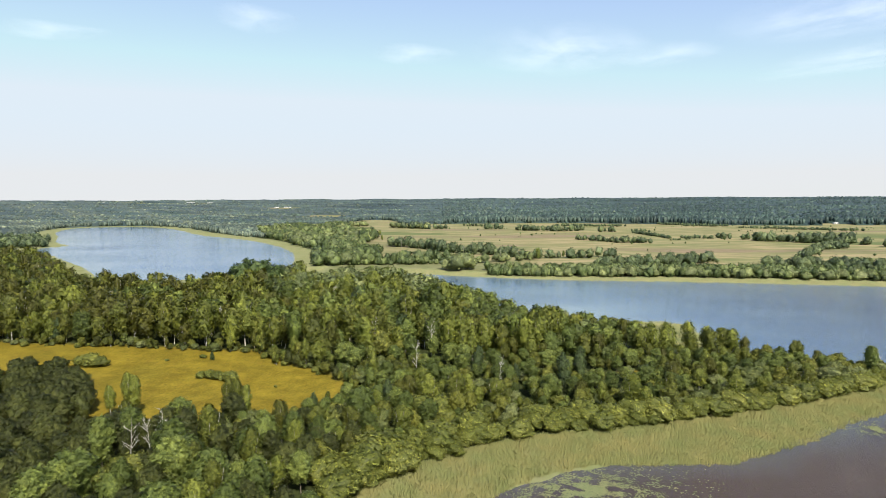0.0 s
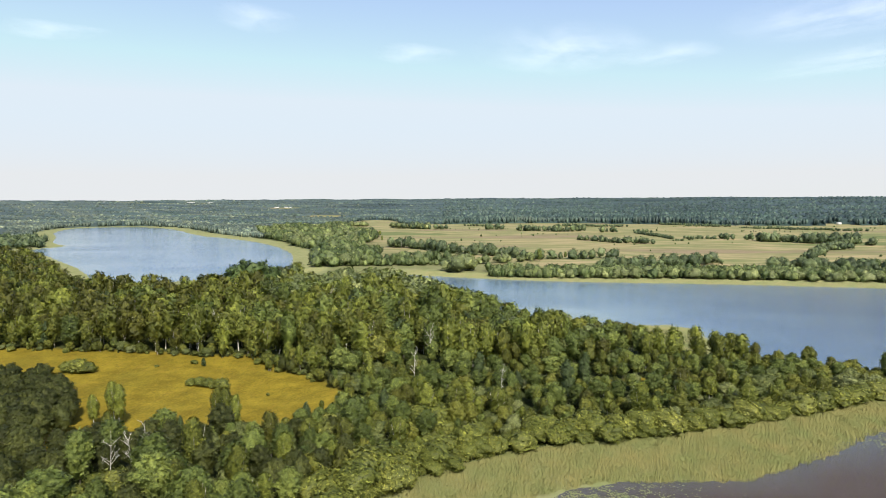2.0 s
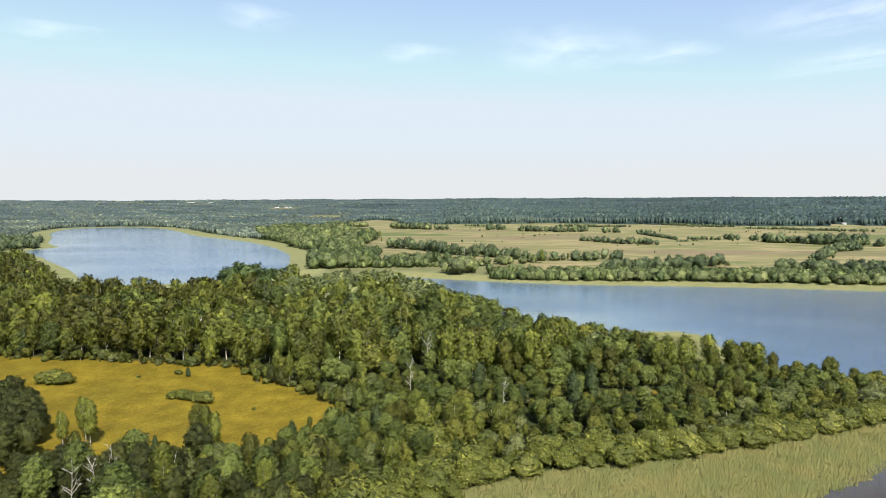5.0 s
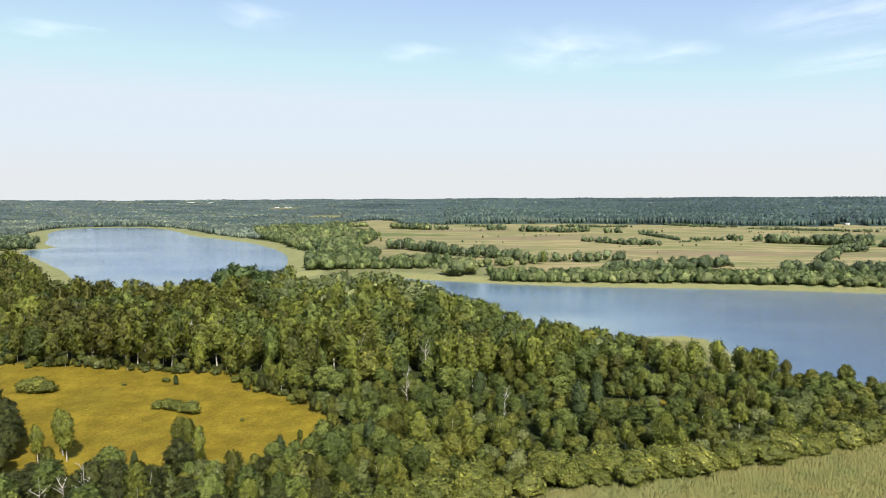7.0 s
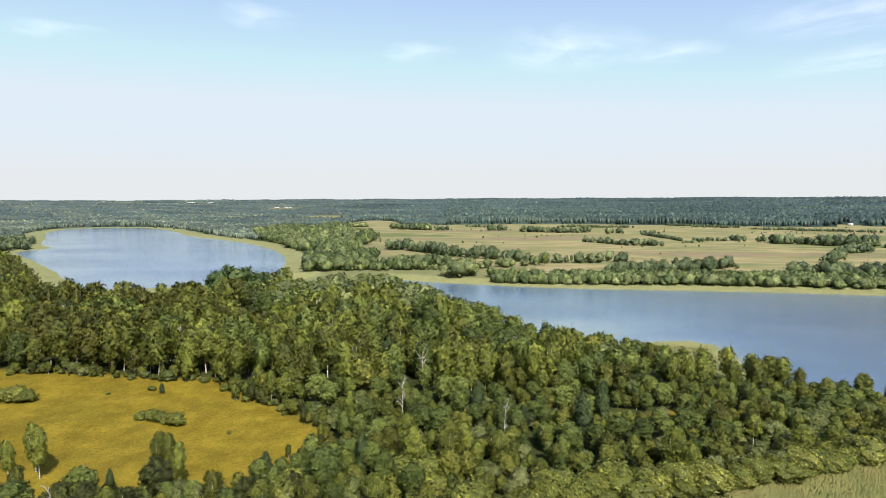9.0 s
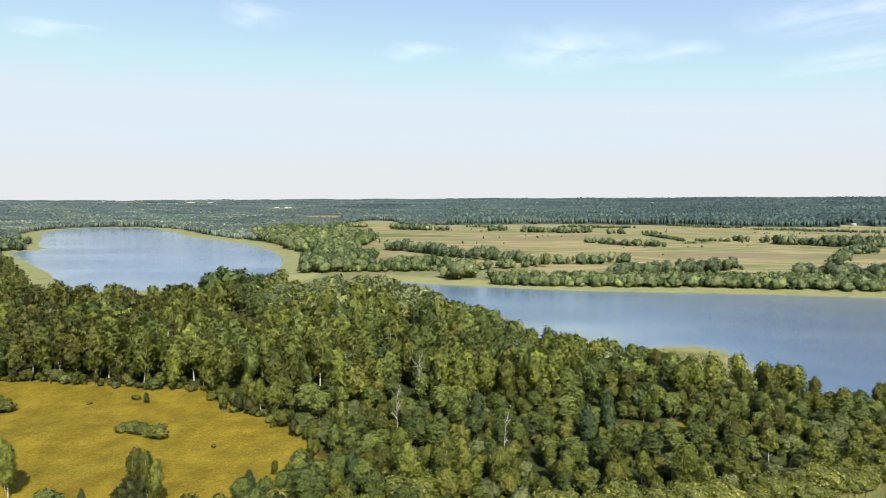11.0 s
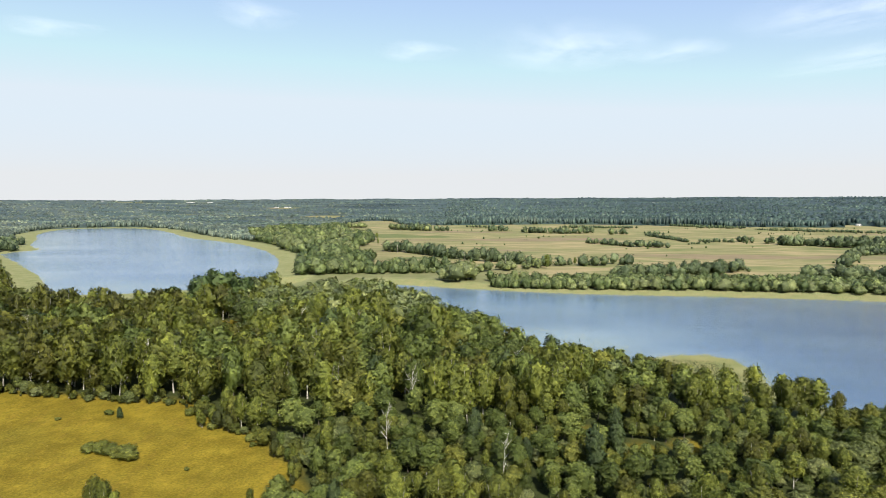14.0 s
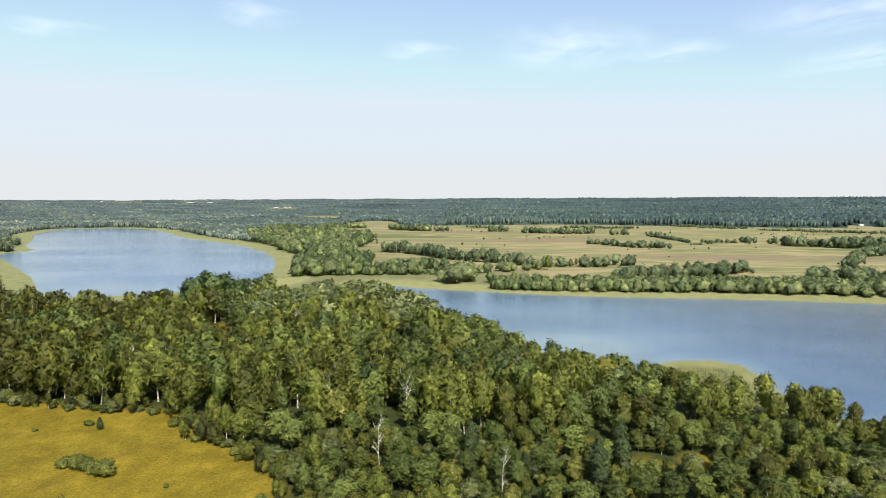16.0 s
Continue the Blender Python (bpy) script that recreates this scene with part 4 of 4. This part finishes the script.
# ---- reeds ----
def reeds(name, poly, per, tall, wide, mat, label, seed, keep=None):
    g = np.random.default_rng(seed)
    p = np.array(poly)
    (x0, y0), (x1, y1) = p.min(0), p.max(0)
    n = int((x1 - x0) * (y1 - y0) * per)
    x, y = g.uniform(x0, x1, n), g.uniform(y0, y1, n)
    ok = (reach(poly, x, y) + wobble(x, y, 5, seed) * 0.7) < 0
    if keep is not None:
        ok &= keep(x, y)
    x, y = x[ok], y[ok]
    n = len(x)
    z = np.minimum(height(x, y), 0.9) - 0.1
    z = np.maximum(z, -0.4)
    a = g.uniform(-1.45, 1.45, n)
    h = tall * g.uniform(0.7, 1.15, n) * (1 + 0.12 * wobble(x, y, 12, seed + 1))
    w = wide * g.uniform(0.6, 1.4, n)
    lean = g.normal(size=(n, 2)) * 0.12 + (0.10, 0.02)
    dx, dy = np.cos(a) * w / 2, np.sin(a) * w / 2
    b0 = np.stack([x - dx * 0.6, y - dy * 0.6, z], 1)
    b1 = np.stack([x + dx * 0.6, y + dy * 0.6, z], 1)
    m1 = np.stack([x + dx + lean[:, 0] * h * 0.5, y + dy + lean[:, 1] * h * 0.5, z + h * 0.7], 1)
    m0 = np.stack([x + lean[:, 0] * h - dx * 0.25, y + lean[:, 1] * h - dy * 0.25, z + h], 1)
    v = np.stack([b0, b1, m1, m0], 1).reshape(-1, 3)
    me = mesh_of(name, v, np.arange(4 * n).reshape(-1, 4), [mat], normals=unit(np.repeat(g.normal(size=(n, 3)) * 0.16 + (0, -0.35, 0.8), 4, 0)))
    return tagged(new(name, me), label, "reeds", kind="stuff")


reeds("reed_bed", REED_SHORE, 34.0, 1.1, 0.085, REED, "tall yellow-green reeds standing along the near shore", 3)


def near_lake(x, y, low, high):
    d = shore(x, y)
    return (d > low) & (d < high)


FAR_REEDS = [(-160, 520), (-40, 530), (60, 500), (240, 480), (400, 430), (560, 400), (560, 470), (400, 500), (240, 545), (60, 560), (0, 600), (-160, 620)]
reeds("far_shore_reeds", FAR_REEDS, 2.2, 0.8, 0.34, REED_PALE, "pale green reeds fringing the far shore", 4, lambda x, y: near_lake(x, y, -2.5, 27))
SPIT = [(80, 322), (100, 296), (112, 282), (126, 272), (136, 300), (136, 346), (100, 350)]
reeds("point_reeds", SPIT, 7.0, 0.5, 0.2, REED_STRAW, "pale reeds in the shallows behind the wood", 6, lambda x, y: near_lake(x, y, -5, 24))
WEST_REEDS = [(-620, 1000), (-560, 780), (-420, 620), (-280, 480), (-120, 520), (-100, 640), (-150, 820), (-260, 1020), (-480, 1240), (-520, 1200),
              (-250, 900), (-180, 640), (-230, 570), (-330, 640), (-500, 850), (-520, 960)]
reeds("west_lake_reeds", WEST_REEDS, 0.30, 0.45, 0.5, REED_PALE, "pale reeds fringing the western lake", 8, lambda x, y: near_lake(x, y, -6, 24))
SHOALS = [(40, 400), (50, 404), (74, 388), (92, 358), (98, 346), (80, 332), (58, 362)]
reeds("shoal_reeds", SHOALS, 0.9, 0.6, 0.3, REED_PALE, "thin reeds standing in the shallow water", 9)


# ---- water lilies ----
def lilies(name, cx, cy, rx, ry, count, seed):
    """Round leaves afloat, in loose rafts."""
    g = np.random.default_rng(seed)
    a, r = g.uniform(0, 6.28, count), np.abs(g.normal(size=count)) * 0.62
    x, y = cx + rx * r * np.cos(a), cy + ry * r * np.sin(a)
    k = (wobble(x, y, 7, seed) + 0.4 * g.normal(size=count) > 0.05) & (shore(x, y) < 1.5)
    x, y = x[k], y[k]
    n = len(x)
    s = g.uniform(0.10, 0.24, n)
    ang = np.arange(6) * math.pi / 3
    v = np.stack([x[:, None] + s[:, None] * np.cos(ang), y[:, None] + s[:, None] * np.sin(ang), np.full((n, 6), 0.03) + 0.03 * g.random((n, 1))], -1)
    i = np.arange(n)[:, None] * 6
    q = np.concatenate([i + [0, 1, 2, 3], i + [0, 3, 4, 5]])
    me = mesh_of(name, v.reshape(-1, 3), q, [LILY])
    return tagged(new(name, me), "raft of pale green lily leaves afloat beside the reeds", "water lilies", kind="stuff")


lilies("water_lilies", 34, 143, 22, 14, 15000, 12)
lilies("water_lilies", 130, 181, 9, 6, 2600, 13)


# ---- single trees and bushes ----
def dead_birch(x, y, tall, seed):
    """A bare, bleached birch: trunk, forks and twigs."""
    g = np.random.default_rng(seed)
    root = tagged(new("dead_birch"), "bare bleached birch with forked white branches", "tree", "dead birches of the wood")
    root.matrix_basis = pose(x, y, float(height(np.array([x]), np.array([y]))[0]) - 0.1)
    hs = np.linspace(0, 1, 6)
    line = np.stack([0.3 * np.sin(hs * 3 + seed), 0.3 * np.cos(hs * 2 + seed), hs * tall], 1)
    part("trunk", mesh_of("trunk", *tube(line, 0.12 * (1.05 - hs * 0.85), 6), [BARK_WHITE]), root)
    for k in range(9):
        h = g.uniform(0.35, 0.92)
        b = np.array([np.interp(h * tall, line[:, 2], line[:, 0]), np.interp(h * tall, line[:, 2], line[:, 1]), h * tall])
        a, long = g.uniform(0, 6.28), tall * g.uniform(0.14, 0.26)
        d = np.array([math.cos(a), math.sin(a), g.uniform(0.7, 1.5)])
        tip = b + d * long * 0.7
        branch = part("branch", mesh_of("branch", *tube([b, b + d * long * 0.4, tip], [0.075, 0.055, 0.025], 4), [BARK_WHITE]), root)
        for m in range(3):
            e = b + d * long * g.uniform(0.25, 0.6)
            part("twig", mesh_of("twig", *tube([e, e + g.normal(size=3) * long * 0.22 + (0, 0, long * 0.2)], [0.05, 0.02], 3), [BARK_WHITE]), branch)
    return root


for k, (px, py, t) in enumerate(((-79, 152, 14.5), (-74.5, 159.5, 14), (-77, 157, 11), (-110, 305, 17), (-84, 330, 17), (-20, 300, 18), (-48, 318, 18), (12, 330, 17),
                                 (-128, 318, 17), (-140, 345, 17), (-66, 372, 17), (-5, 262, 17), (-30, 268, 17),
                                 (-160, 330, 17), (-190, 352, 17), (-35, 355, 18), (167, 233, 9), (-10, 230, 15), (20, 214, 13),
                                 (-175, 318, 16), (-118, 352, 16), (-95, 296, 15), (-52, 288, 15), (-72, 318, 16), (10, 282, 15), (32, 296, 15), (-2, 345, 17))):
    dead_birch(px, py, t * (0.9 if py > 180 else 1.0), 300 + k)

for k in range(22):  # low growth round the dead birches
    place_tree("shrub", -76 + float(rng.uniform(-8, 8)), 145 + float(rng.uniform(-9, 6)), float(rng.uniform(0.9, 1.5)), 1.0)

# tall birches and dark trees before the meadow
for kind, px, py, s in (("birch", -101.5, 196, 0.95), ("birch", -98, 192, 0.8), ("birch", -105, 191, 0.75), ("birch", -69, 194, 0.85), ("birch", -65, 191, 0.75), ("birch", -61, 187, 0.7),
                        ("spruce", -76, 184, 0.72), ("birch", -94, 178, 0.75),
                        ("alder", 131, 248, 1.14), ("alder", 143, 247, 1.34), ("alder", 150, 243, 1.2), ("aspen", 163, 232, 0.85), ("alder", 168, 234, 0.8),
                        ("birch", 124, 252, 0.86)):
    place_tree(kind, px, py, s, 0.9, True)

for kind, px, py, s in (("willow", -60, 147, 1.25), ("willow", -54, 141, 1.1), ("willow", -65, 139, 1.0), ("willow", -50, 150, 1.0), ("oak", -41, 148, 0.72), ("oak", -46, 141, 0.66), ("oak", -37, 142, 0.6),
                        ("willow", -31, 178, 0.95), ("willow", -25, 181, 1.05), ("willow", -19, 179, 1.0), ("willow", -13, 183, 0.95), ("willow", -27, 174, 0.8)):
    place_tree(kind, px, py, s, 1.0)
for kind, px, py, s in (("alder", -60, 255, 1.12), ("birch", -63, 257, 0.85), ("birch", -57, 252, 0.8), ("oak", -64, 251, 0.5), ("oak", -60, 249, 0.45), ("oak", -41, 231, 0.45), ("oak", -33, 220, 0.42)):
    place_tree(kind, px, py, s, 1.0)

for k in range(40):
    px = -68 + 44 * (k + 0.5) / 40
    py = float(np.interp(px, (-70, -40, -24), (174, 184, 196))) - float(rng.uniform(0.5, 11))
    top = max(2.8, min(10.5, 3.5 + 0.43 * (200 - py)) * float(rng.uniform(0.75, 0.95)))
    kind = ("willow", "alder", "willow", "alder", "aspen")[k % 5]
    place_tree(kind, px, py, top / PROFILE[kind][0], 1.0)

for kind, px, py, s in (("alder", 174, 230, 0.72), ("alder", 181, 232, 0.66), ("willow", 187, 233, 0.7), ("alder", 194, 234, 0.6), ("willow", 200, 234, 0.5),
                        ("alder", 152, 226, 0.8), ("alder", 143, 222, 0.82), ("willow", 160, 229, 0.9)):
    place_tree(kind, px, py, s, 1.15)
for k in range(46):  # low growth where the wood opens
    px, py = float(rng.uniform(-34, 12)), float(rng.uniform(150, 196))
    if reach(MEADOW, np.array([px]), np.array([py]))[0] > 3 and reach(REED_SHORE, np.array([px]), np.array([py]))[0] > 3:
        kind = ("willow", "alder", "shrub", "alder", "birch")[k % 5]
        place_tree(kind, px, py, {"shrub": 1.6, "willow": 0.55, "alder": 0.48, "birch": 0.4}[kind] * float(rng.uniform(0.8, 1.25)), 1.15)
for k in range(26):  # bushes between the reeds and the wood
    px = float(rng.uniform(-27, 8))
    py = float(np.interp(px, (-26, -12, 3, 16), (138, 152, 163, 171))) + float(rng.uniform(1, 9))
    kind = ("shrub", "willow", "shrub", "alder")[k % 4]
    place_tree(kind, px - 4, py, {"shrub": 1.7, "willow": 0.5, "alder": 0.45}[kind] * float(rng.uniform(0.8, 1.2)), 1.1)

CLUMP = [(-172, 196), (-156, 226), (-132, 222), (-116, 206), (-106, 190), (-110, 174), (-125, 174), (-140, 184)]
for px, py in zip(*scatter(CLUMP, 6.2, 55)):
    place_tree("oak", float(px), float(py), float(rng.uniform(0.72, 1.08)), 1.1, True)

# the willow thicket and small bushes on the meadow
for px, py, s in ((-93.5, 234.5, 1.0), (-90, 234, 1.15), (-86.5, 232.5, 1.15), (-83, 231, 1.05), (-80.5, 229.5, 0.9), (-150, 254, 1.1), (-146, 253, 1.2), (-142.5, 252, 1.0)):
    m = place_tree("shrub", px, py, 0.95 * s, 1.15)
    tagged(m, "low grey-green willow bush on the golden meadow", "bush", "willow bushes of the meadow")
for kind, px, py, s in (("spruce", -99, 261, 0.26), ("shrub", -104, 264, 0.5), ("shrub", -117, 258, 0.35), ("shrub", -62, 224, 0.3), ("birch", -70, 253, 0.32), ("birch", -69, 252, 0.28)):
    place_tree(kind, px, py, s, 1.3)
line = np.array(MEADOW)
for k in range(18):  # the ragged hem of the wood along the meadow
    px = float(rng.uniform(-200, -24))
    side = line[(line[:, 1] > 200) & (line[:, 0] > -230)]
    order = np.argsort(side[:, 0])
    py = float(np.interp(px, side[order, 0], side[order, 1])) + float(rng.uniform(-1.0, 3.5))
    place_tree("shrub", px, py, float(rng.uniform(0.25, 0.7)), 1.0)

g = np.random.default_rng(83)
side = line[(line[:, 1] > 222) & (line[:, 0] > -310)]
order = np.argsort(side[:, 0])
for k in range(110):  # dark undergrowth that closes the foot of the wood along the meadow
    px = float(g.uniform(-215, -44))
    py = float(np.interp(px, side[order, 0], side[order, 1])) + float(g.uniform(0.8, 6.5)) + (2.0 if px > -72 else 0.0)
    kind = ("oak", "alder", "oak", "willow", "oak", "alder")[k % 6]
    place_tree(kind, px, py, float(g.uniform(2.4, 7.0)) / PROFILE[kind][0], 1.15, False)

for k in range(120):  # young trees before the tall ones
    a, b = MEADOW[k % len(MEADOW)], MEADOW[(k + 1) % len(MEADOW)]
    f = float(rng.random())
    px, py = a[0] + (b[0] - a[0]) * f + float(rng.uniform(-1, 2)), a[1] + (b[1] - a[1]) * f + float(rng.uniform(0, 7))
    if py > 200 and -215 < px < -15:
        place_tree(("alder", "oak", "aspen", "alder", "birch")[k % 5], px, py + 1.5, float(rng.uniform(0.4, 0.75)), 1.1, False)


# ---- grass of the meadow ----
def tufts():
    g = np.random.default_rng(15)
    n = 5000
    x, y = g.uniform(-200, -28, n), g.uniform(150, 296, n)
    k = (reach(MEADOW, x, y) < 2.5) & (np.abs(x) < 0.76 * y + 5)
    x, y = x[k], y[k]
    n, z = len(x), height(x, y)
    a, w, h = g.uniform(0, 3.14, n), g.uniform(0.25, 0.6, n), g.uniform(0.12, 0.26, n) * (1 + 0.3 * wobble(x, y, 14, 16))
    dx, dy = np.cos(a) * w / 2, np.sin(a) * w / 2
    top = np.stack([x - 3 * dy * h / w, y + 3 * dx * h / w, z + h], 1)
    v = np.stack([np.stack([x - dx, y - dy, z - 0.05], 1), np.stack([x + dx, y + dy, z - 0.05], 1), top], 1).reshape(-1, 3)
    me = mesh_of("meadow_grass", v, np.zeros((0, 4)), [GRASS], tris=np.arange(3 * n).reshape(-1, 3), normals=np.tile((0.0, 0.0, 1.0), (3 * n, 1)))
    return tagged(new("meadow_grass", me), "dry golden grass in uneven tufts", "grass", kind="stuff")


tufts()

# ---- low bushes dotted over the fields ----
fx, fy = np.random.default_rng(18).uniform(-60, 900, 420), np.random.default_rng(19).uniform(640, 1480, 420)
keep = (reach(FIELD, fx, fy) < -12) & (wobble(fx, fy * 2.2, 260, 20) > 0.25)
grove("field_bushes", "pine", fx[keep], fy[keep], np.random.default_rng(20).uniform(0.12, 0.34, keep.sum()), BELT_S, "low dark bushes dotted over the pale fields", "bushes", seed=21)


# ---- poles of the line across the field ----
POLE = bark_material("weathered_pole", (0.20, 0.18, 0.15), (0.34, 0.32, 0.28), 2.0, (1, 1, 0.2))


def utility_pole(px, py, tall, turn):
    root = tagged(new("utility_pole"), "weathered wooden pole with a short crossarm beside the hedge", "pole", "poles of the field line")
    root.matrix_basis = pose(px, py, float(height(np.array([px]), np.array([py]))[0]) - 0.2, 0, 0, turn)
    part("post", mesh_of("post", *tube([(0, 0, 0), (0, 0, tall * 0.5), (0, 0, tall)], [0.2, 0.17, 0.13], 8), [POLE]), root)
    part("crossarm", mesh_of("crossarm", *tube([(-0.9, 0.2, tall * 0.93), (0.9, 0.2, tall * 0.93)], [0.08, 0.08], 6), [POLE]), root)
    for k in (-0.75, 0.0, 0.75):
        part("insulator", mesh_of("insulator", *tube([(k, 0.2, tall * 0.93), (k, 0.2, tall * 0.93 + 0.3)], [0.06, 0.05], 6), [BARK_WHITE]), root)
    return root


for px, py in ((-57, 850), (-20, 822), (24, 748), (66, 716)):
    utility_pole(px, py - 6, 10.5, 40)

# ---- far farmsteads ----
def paint(name, c, rough=0.7):
    n = Nodes(name)
    f = n.noise(0.8, 4, 0.6)
    return n.finish(n.mix(f, tuple(v * 0.85 for v in c), tuple(min(1, v * 1.1) for v in c)), rough)


WALL_WHITE, ROOF_GREY, GLASS_DARK = paint("whitewashed_wall", (0.60, 0.60, 0.58)), paint("grey_roof", (0.45, 0.45, 0.46)), paint("dark_window", (0.05, 0.06, 0.07), 0.2)


def box(x0, y0, z0, x1, y1, z1):
    v = np.array([(x, y, z) for z in (z0, z1) for x, y in ((x0, y0), (x1, y0), (x1, y1), (x0, y1))], float)
    return v, np.array([(3, 2, 1, 0), (4, 5, 6, 7), (0, 1, 5, 4), (1, 2, 6, 5), (2, 3, 7, 6), (3, 0, 4, 7)])


def farmhouse(px, py, long, deep, tall, turn):
    root = tagged(new("farmhouse"), "distant white farm building with a grey roof", "house", "distant farm buildings")
    root.matrix_basis = pose(px, py, float(height(np.array([px]), np.array([py]))[0]) - 0.3, 0, 0, turn)
    part("wall", mesh_of("wall", *box(-long / 2, -deep / 2, 0, long / 2, deep / 2, tall), [WALL_WHITE]), root)
    r, e, t = tall * 0.55, 0.6, tall + 0.02
    v = [(-long / 2 - e, -deep / 2 - e, t), (long / 2 + e, -deep / 2 - e, t), (long / 2 + e, deep / 2 + e, t), (-long / 2 - e, deep / 2 + e, t), (-long / 2 - e, 0, t + r), (long / 2 + e, 0, t + r)]
    part("roof", mesh_of("roof", v, [(0, 1, 5, 4), (2, 3, 4, 5), (3, 2, 1, 0)], [ROOF_GREY], tris=[(0, 4, 3), (1, 2, 5)]), root)
    for i in range(max(2, int(long / 5))):
        wx = -long / 2 + 2.5 + i * 5
        part("window", mesh_of("window", *box(wx - 0.6, -deep / 2 - 0.06, tall * 0.35, wx + 0.6, -deep / 2 + 0.02, tall * 0.75), [GLASS_DARK]), root)
    return root


for k, (px, py, long) in enumerate(((-800, 2990, 22), (-760, 3010, 16), (-735, 2985, 12), (948, 1500, 9), (912, 1512, 6), (1150, 3540, 26), (1500, 3640, 40), (1300, 3620, 24), (660, 3330, 24),
                                    (-1500, 3700, 50), (-1380, 3690, 30), (-2050, 3740, 40), (2250, 3540, 30))):
    farmhouse(px, py, long, 7, 3.6, 8 * math.sin(k * 2.1))


# ---- thin summer clouds ----
def cloud_material():
    n = Nodes("thin_cloud")
    here = n.node("ShaderNodeTexCoord").outputs["UV"]
    sub = n.node("ShaderNodeVectorMath")
    sub.operation = "DISTANCE"
    n.link(here, sub.inputs[0])
    sub.inputs[1].default_value = (0.5, 0.5, 0)
    fade = n.ramp(sub.outputs["Value"], (0.05, (1, 1, 1)), (0.48, (0, 0, 0)))
    wisp = n.ramp(n.noise(0.0035, 6, 0.62, (1, 0.6, 1)), (0.36, (0, 0, 0)), (0.72, (1, 1, 1)))
    cover = n.math("MULTIPLY", n.math("MULTIPLY", fade, wisp), 0.20)
    lit, clear, m = n.node("ShaderNodeBsdfTranslucent"), n.node("ShaderNodeBsdfTransparent"), n.node("ShaderNodeMixShader")
    lit.inputs[0].default_value = (0.95, 0.95, 0.95, 1)
    n.link(cover, m.inputs[0])
    n.link(clear.outputs[0], m.inputs[1])
    n.link(lit.outputs[0], m.inputs[2])
    n.link(m.outputs[0], n.out.inputs[0])
    return n.mat


CLOUD = cloud_material()


def cloud(px, py, pz, long, deep, turn):
    """A veil of ice and mist high up, thinning to nothing at its edges."""
    n = 9
    u, v = np.meshgrid(np.linspace(0, 1, n), np.linspace(0, 1, n), indexing="ij")
    co = np.stack([(u - 0.5) * long, (v - 0.5) * deep, 12 * np.sin(u * 5) * np.cos(v * 4)], -1).reshape(-1, 3)
    i = np.arange(n - 1)[:, None] * n + np.arange(n - 1)[None]
    q = np.stack([i, i + n, i + n + 1, i + 1], -1).reshape(-1, 4)
    me = mesh_of("cloud", co, q, [CLOUD])
    loops = np.empty(len(me.loops), np.int32)
    me.loops.foreach_get("vertex_index", loops)
    uv = np.stack([u, v], -1).reshape(-1, 2)[loops]
    me.uv_layers.new(name="UVMap").data.foreach_set("uv", uv.astype(np.float32).ravel())
    ob = tagged(new("cloud", me), "thin white wisp of summer cloud", "cloud", "wisps of cloud", "structure")
    ob.matrix_basis = pose(px, py, pz, 0, 0, turn)
    return ob


for px, py, pz, long, deep, turn in ((-2050, 3350, 950, 620, 420, 4), (-1000, 3450, 1030, 480, 620, 0), (-160, 3800, 920, 560, 560, -3), (720, 3800, 930, 1150, 1500, -18),
                                     (1340, 3750, 900, 620, 700, 4), (2080, 3300, 1000, 1300, 1300, 14), (2600, 3600, 880, 1100, 2000, 24)):
    cloud(px, py, pz, long, deep, turn)
